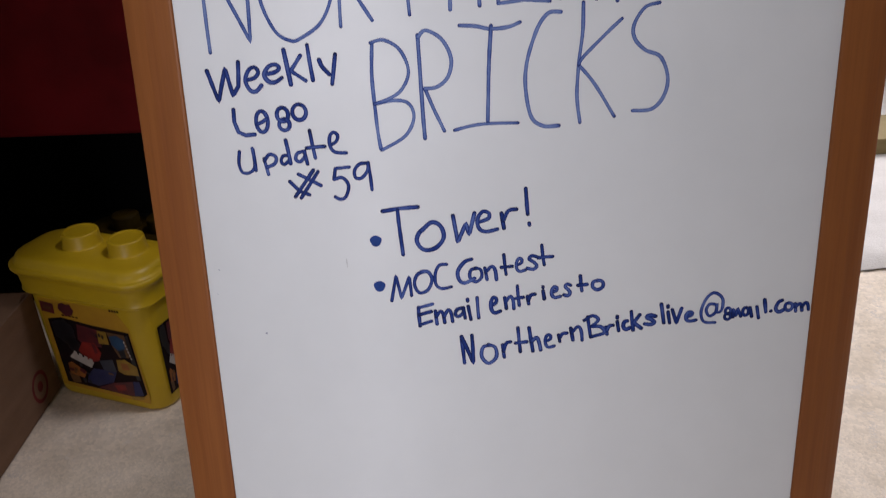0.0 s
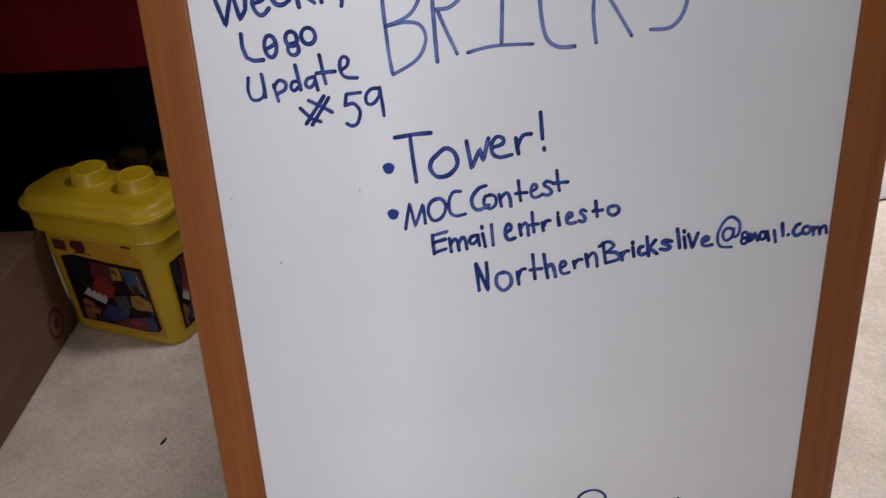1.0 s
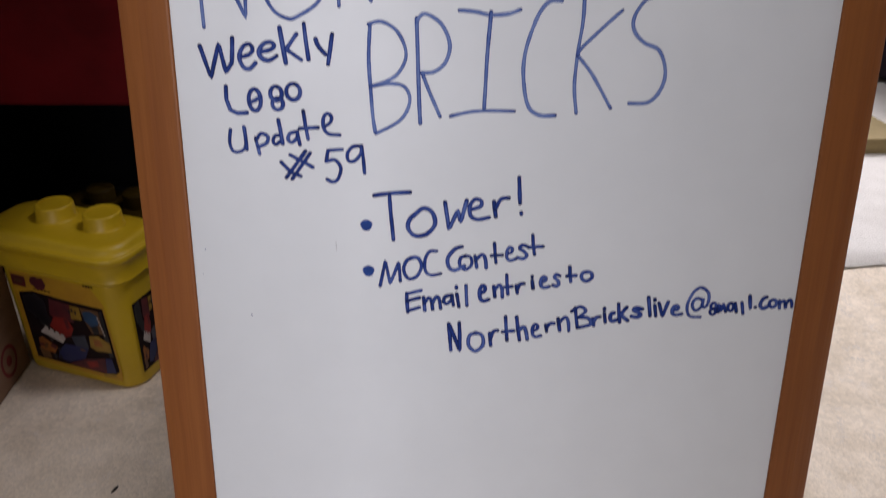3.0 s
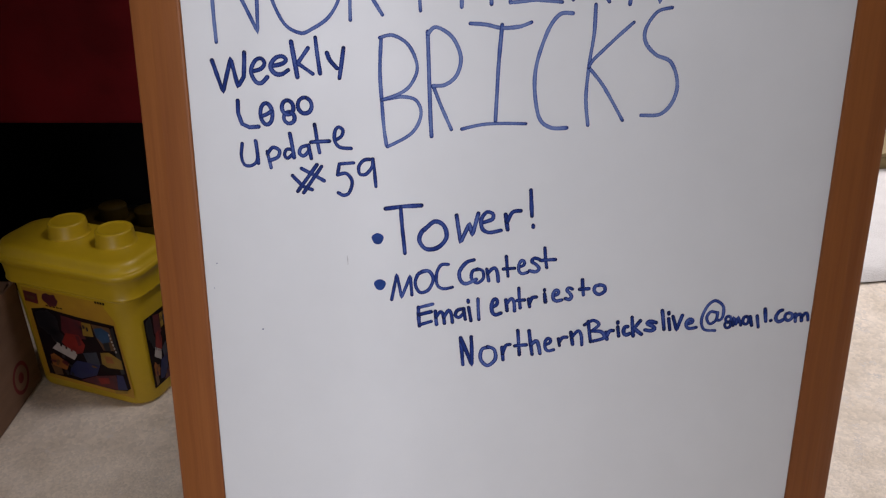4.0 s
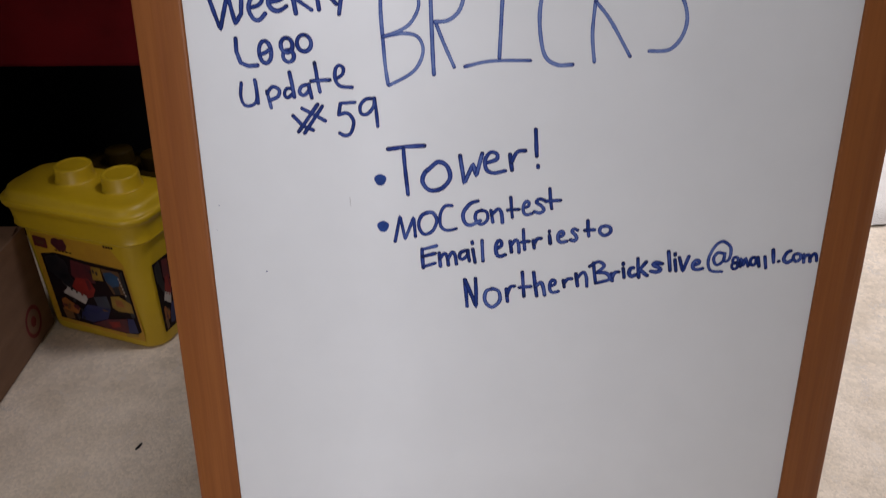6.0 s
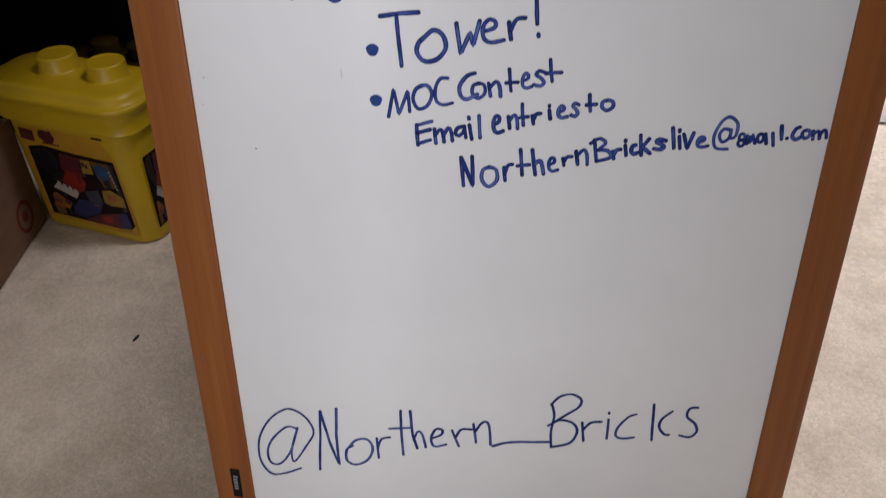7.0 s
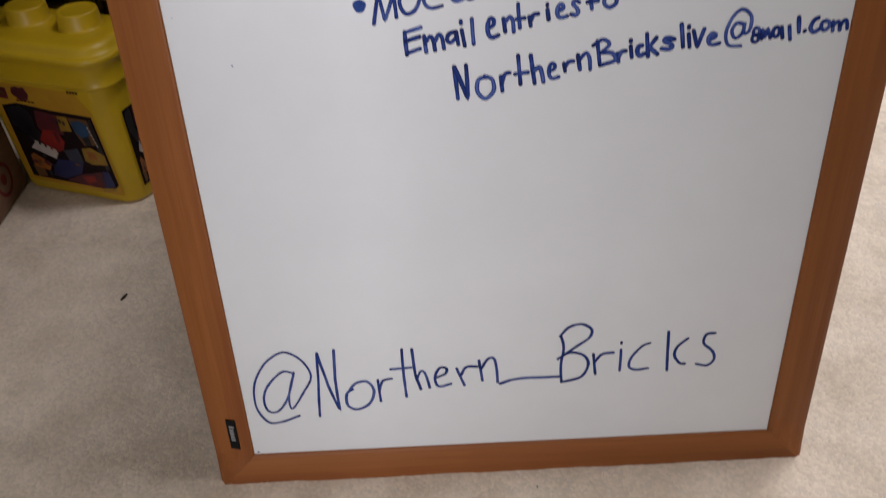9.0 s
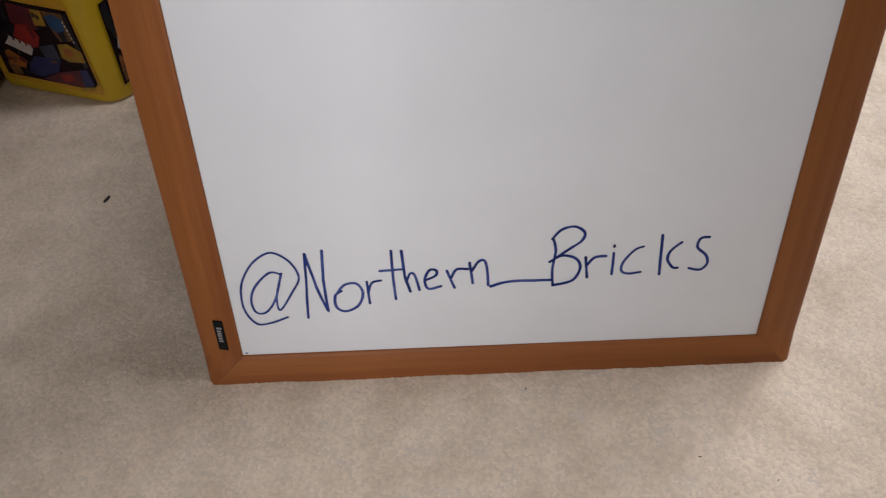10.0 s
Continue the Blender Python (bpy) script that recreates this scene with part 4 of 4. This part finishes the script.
for side in (0, 1):
    for cx, cz, rx, rz in ((-0.052, 0.136, 0.022, 0.024), (-0.040, 0.112, 0.014, 0.014)):
        print_patch(blob(cx, cz, rx, rz, n=20, seed=scatter.uniform(0, 30), rag=0.45), 0.0009, M_NIGHT_PRINT, "print", "black printed shape", side)
    for k, (what, outline) in enumerate(PICTURE):
        print_patch(outline, 0.0010 + 0.00008 * k, PRINTS[what], "print", what + " printed shape", side)
    # the teeth of the pale block, and studs on the red one
    (x0, z0), (x1, z1) = PICTURE[-1][1][1], PICTURE[-1][1][2]
    for k in range(4):
        u, z = x0 + (x1 - x0) * (k + 0.35) / 4, z0 + (z1 - z0) * (k + 0.35) / 4
        print_patch([(u - 0.003, z - 0.001), (u + 0.003, z - 0.004), (u + 0.005, z + 0.003), (u - 0.001, z + 0.006)], 0.0028, M_PALE_PRINT, "print", "pale printed tooth", side)
    for k in range(9):
        cx, cz = scatter.uniform(-0.062, 0.030), scatter.uniform(0.034, 0.074)
        mat = scatter.choice((M_NIGHT_PRINT, M_BLUE_PRINT, M_MAROON_PRINT, M_NIGHT_PRINT, M_BROWN_PRINT))
        print_patch(blob(cx, cz, scatter.uniform(0.003, 0.007), scatter.uniform(0.002, 0.006), n=9, seed=k * 3.1, rag=0.6), 0.0030 + 0.00004 * k, mat, "print",
                    "small printed shape", side)
    for k in range(6):
        print_patch(blob(0.072 + 0.0012 * k, 0.140 - 0.0062 * k, 0.0016, 0.0022, n=8, seed=k), 0.0036, M_PALE_PRINT, "print", "small pale printed shape", side)
    for k in range(3):
        print_patch(blob(0.018 + 0.006 * k, 0.142 + 0.003 * (k % 2), 0.0020, 0.0042, n=8, seed=k + 3), 0.0036, M_NIGHT_PRINT, "print", "small dark printed shape", side)
# maker's badge and small print above the picture, as plain shapes
print_patch([(-0.086, 0.172), (-0.060, 0.170), (-0.058, 0.190), (-0.085, 0.192)], 0.0010, M_MAROON_PRINT, "badge", "plain dark red badge")
print_patch([(-0.080, 0.178), (-0.064, 0.177), (-0.064, 0.183), (-0.080, 0.185)], 0.0014, M_BROWN_PRINT, "print", "brown printed bar")
print_patch(blob(-0.034, 0.183, 0.016, 0.011, seed=8, rag=0.6), 0.0010, M_MAROON_PRINT, "print", "dark red printed shape")
for k in range(4):
    print_patch([(0.056 + k * 0.005, 0.1945), (0.0595 + k * 0.005, 0.1942), (0.0595 + k * 0.005, 0.1985), (0.056 + k * 0.005, 0.1988)], 0.0008,
                M_LABEL, "print", "small dark printed bars")
for k in range(5):
    print_patch([(-0.046 + k * 0.007, 0.1690), (-0.041 + k * 0.007, 0.1688), (-0.041 + k * 0.007, 0.1715), (-0.046 + k * 0.007, 0.1717)], 0.0008,
                M_LABEL, "print", "small dark printed bars")

# a smaller tub for the dim studs behind it; the recess shade is in its colour
tub = thing("toy_tub", pose(-0.336, 0.812, 0.0, 0, 0, -14), "small yellow toy tub standing in the recess, shade put into its colour", "tub")
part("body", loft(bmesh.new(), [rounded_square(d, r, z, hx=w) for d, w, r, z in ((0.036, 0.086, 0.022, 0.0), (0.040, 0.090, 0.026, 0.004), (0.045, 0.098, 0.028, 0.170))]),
     M_SHADED_YELLOW, tub, "tapered tub in shade-darkened yellow", True)
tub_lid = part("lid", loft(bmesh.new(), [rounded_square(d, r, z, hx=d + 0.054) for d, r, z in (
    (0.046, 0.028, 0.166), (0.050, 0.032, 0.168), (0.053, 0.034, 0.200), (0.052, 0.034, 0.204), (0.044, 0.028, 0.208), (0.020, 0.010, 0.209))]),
    M_SHADED_YELLOW, tub, "shade-darkened yellow lid with two studs", True)
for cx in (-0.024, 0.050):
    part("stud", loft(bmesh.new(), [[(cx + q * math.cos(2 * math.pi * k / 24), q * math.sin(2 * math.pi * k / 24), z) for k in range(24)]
                                    for q, z in ((0.0265, 0.208), (0.0255, 0.212), (0.0250, 0.232), (0.0236, 0.2345))]), M_SHADED_YELLOW, tub_lid, "", True)

# ------------------------------------------------------------------ cardboard box beside the bucket
carton = thing("cardboard_box", pose(-0.446, 0.600, 0.0, 0, 0, 1.0), "open brown cardboard box with a red ring stamp", "box")
BX, BY, BZ = 0.34, 0.42, 0.196
for name, args in (("side", (-0.004, 0, -BY, 0, 0.002, BZ)), ("side", (-BX, -BX + 0.004, -BY, 0, 0.002, BZ)),
                   ("side", (-BX + 0.004, -0.004, -0.004, 0, 0.002, BZ)), ("side", (-BX + 0.004, -0.004, -BY, -BY + 0.004, 0.002, BZ)),
                   ("bottom", (-BX + 0.004, -0.004, -BY + 0.004, -0.004, 0.002, 0.006))):
    part(name, boxed(*args, bevel=0.0012), M_BOX, carton)
flap = part("flap", boxed(-BX + 0.01, -0.01, -0.11, 0.0, -0.0015, 0.0015), M_BOX, carton, "folded-in brown flap")
flap.matrix_local = pose(0, -0.004, BZ - 0.001, 16)
flap = part("flap", boxed(-0.10, 0.0, -BY + 0.02, -0.16, -0.0015, 0.0015), M_FLAP, carton, "pale torn flap")
flap.matrix_local = pose(-0.004, 0, BZ - 0.001, 0, -38)
bm = bmesh.new()
for r0, r1 in ((0.0200, 0.0262), (0.0, 0.0085)):
    for k in range(24):
        a, b = 2 * math.pi * k / 24, 2 * math.pi * (k + 1) / 24
        quad = [(r0, a), (r1, a), (r1, b), (r0, b)] if r0 else [(r1, a), (r1, b), (0, 0)]
        bm.faces.new([bm.verts.new((0.0006, -0.060 + r * math.cos(t), 0.047 + r * 1.1 * math.sin(t))) for r, t in quad])
part("stamp", bm, M_RING, carton, "faded red printed ring")

# ------------------------------------------------------------------ desk with a red panel, over a dark recess
desk = thing("desk", pose(0, 0, 0), "black desk with dark red fabric panel and white steel rail", "desk")
bm = loft(bmesh.new(), [[(x, y, z) for x, z in ((-0.564, 0.395), (0.03, 0.395), (0.03, 0.79), (-0.564, 0.79), (-0.571, 0.60))] for y in (0.80, 0.83)])
bmesh.ops.bevel(bm, geom=list(bm.edges), offset=0.008, segments=3, affect="EDGES", profile=0.5)
part("modesty_panel", bm, M_RED, desk, "dark red fabric-covered panel")
part("desktop", boxed(-1.04, -0.06, 0.46, 1.33, 0.800, 0.825, bevel=0.003), M_DARK, desk, "black laminate top")
# added black boards that line the recess in place of its shade
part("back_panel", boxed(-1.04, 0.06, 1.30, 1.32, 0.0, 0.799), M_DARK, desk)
part("recess_shade_end", boxed(-1.04, -1.02, 0.90, 1.30, 0.0, 0.799), M_DARK, desk)
part("recess_shade_floor", boxed(-1.01, 0.06, 0.90, 1.295, 0.004, 0.02), M_DARK, desk, "black board standing in for the shaded recess floor")


def tube(p, q, r, n=12):
    p, q = Vector(p), Vector(q)
    d = (q - p).normalized()
    e = d.orthogonal().normalized()
    f = d.cross(e)
    return loft(bmesh.new(), [[tuple(c + r * (e * math.cos(2 * math.pi * k / n) + f * math.sin(2 * math.pi * k / n))) for k in range(n)] for c in (p, q)])


part("leg", tube((-0.560, 0.80, 0.400), (-0.950, 0.80, 0.0), 0.0080), M_STEEL, desk, "splayed white steel leg", True)
part("leg", tube((-1.00, 0.38, 0.80), (-1.02, 0.36, 0.0), 0.0085), M_STEEL, desk, "splayed white steel leg", True)

# ------------------------------------------------------------------ unseen block on which the whiteboard leans, added to shade the left carpet
cabinet = thing("cabinet", pose(0.2650, 0.184, 0.0), "unseen tall black block behind the leaning whiteboard, added to shade the carpet", "cabinet")
part("body", boxed(0.0, 0.255, 0.0, 1.216, 0.003, 0.90, bevel=0.004), M_DARK, cabinet)

# ------------------------------------------------------------------ far right: rug, flat carton, dark sofa
def build_rug():
    bm = bmesh.new()
    nx, ny = 70, 60
    rows = []
    for i in range(nx + 1):
        col = []
        for j in range(ny + 1):
            x, y = 1.5 * i / nx, 1.25 * j / ny
            edge = min(x, y, 1.5 - x, 1.25 - y)
            z = 0.016 * min(1.0, edge / 0.03) ** 0.5 + 0.003 * noise.noise(Vector((x * 14, y * 14, 1.0))) + 0.001
            wob = 0.006 * noise.noise(Vector((x * 7, 4.0, 0.0))) if j == 0 else 0.0
            col.append(bm.verts.new((x, y + wob, z)))
        rows.append(col)
    for i in range(nx):
        for j in range(ny):
            bm.faces.new((rows[i][j], rows[i + 1][j], rows[i + 1][j + 1], rows[i][j + 1]))
    ob = mesh_object("rug", bm, M_RUG, True)
    ob.matrix_world = pose(0.92, 0.90, 0.001, 0, 0, 6)
    return tagged(ob, "thick white plush rug lying on the carpet", "rug")


build_rug()

flat_box = thing("flat_carton", pose(1.612, 1.542, 0.017, 0, 0, 4), "low flat tan cardboard carton lying on white rug", "box")
part("tray", boxed(-0.42, 0.0, 0, 0.19, 0.0, 0.036, bevel=0.002), M_TAN, flat_box, "tan cardboard tray")
part("lid", boxed(-0.423, 0.003, -0.003, 0.193, 0.0365, 0.048, bevel=0.002), M_TAN, flat_box, "tan cardboard lid")

sofa = thing("sofa", pose(2.318, 2.50, 0.0, 0, 0, -90), "dark plum upholstered sofa", "sofa")
part("base", boxed(-0.55, 0.60, -0.42, 0.255, 0.03, 0.30, bevel=0.02), M_PLUM, sofa)
part("arm", boxed(-0.55, -0.39, -0.43, 0.255, 0.303, 0.62, bevel=0.04), M_PLUM, sofa)
part("arm", boxed(0.44, 0.60, -0.43, 0.255, 0.303, 0.62, bevel=0.04), M_PLUM, sofa)
part("seat_cushion", boxed(-0.385, 0.435, -0.42, 0.08, 0.303, 0.45, bevel=0.04), M_PLUM, sofa)
part("backrest", boxed(-0.385, 0.435, 0.085, 0.255, 0.303, 0.79, bevel=0.04), M_PLUM, sofa)
for x in (-0.5, 0.55):
    for y in (-0.36, 0.20):
        part("foot", boxed(x - 0.025, x + 0.025, y - 0.025, y + 0.025, 0.0, 0.0298), M_DARK, sofa)

# ------------------------------------------------------------------ scraps on the carpet
def scrap(x, y, length, turn, width=0.0022):
    bm = bmesh.new()
    loft(bm, [[(s * length / 2, width * c * (1 - 0.7 * s * s), width * 0.7 * d) for c, d in ((-0.5, 0), (0.5, 0), (0.4, 1), (-0.4, 1))]
              for s in (-1, -0.4, 0.3, 1)])
    ob = mesh_object("scrap", bm, M_SPECK)
    ob.matrix_world = pose(x, y, 0.0, 0, 0, turn)
    return tagged(ob, "tiny black scrap lying on the carpet pile", "scrap", "scraps on the carpet")


scrap(-0.200, 0.300, 0.0135, 68, 0.0034)
scrap(0.492, -0.118, 0.0034, -15, 0.0010)
scrap(0.560, -0.146, 0.002, 30, 0.0009)
scrap(0.330, -0.030, 0.003, 80, 0.0012)
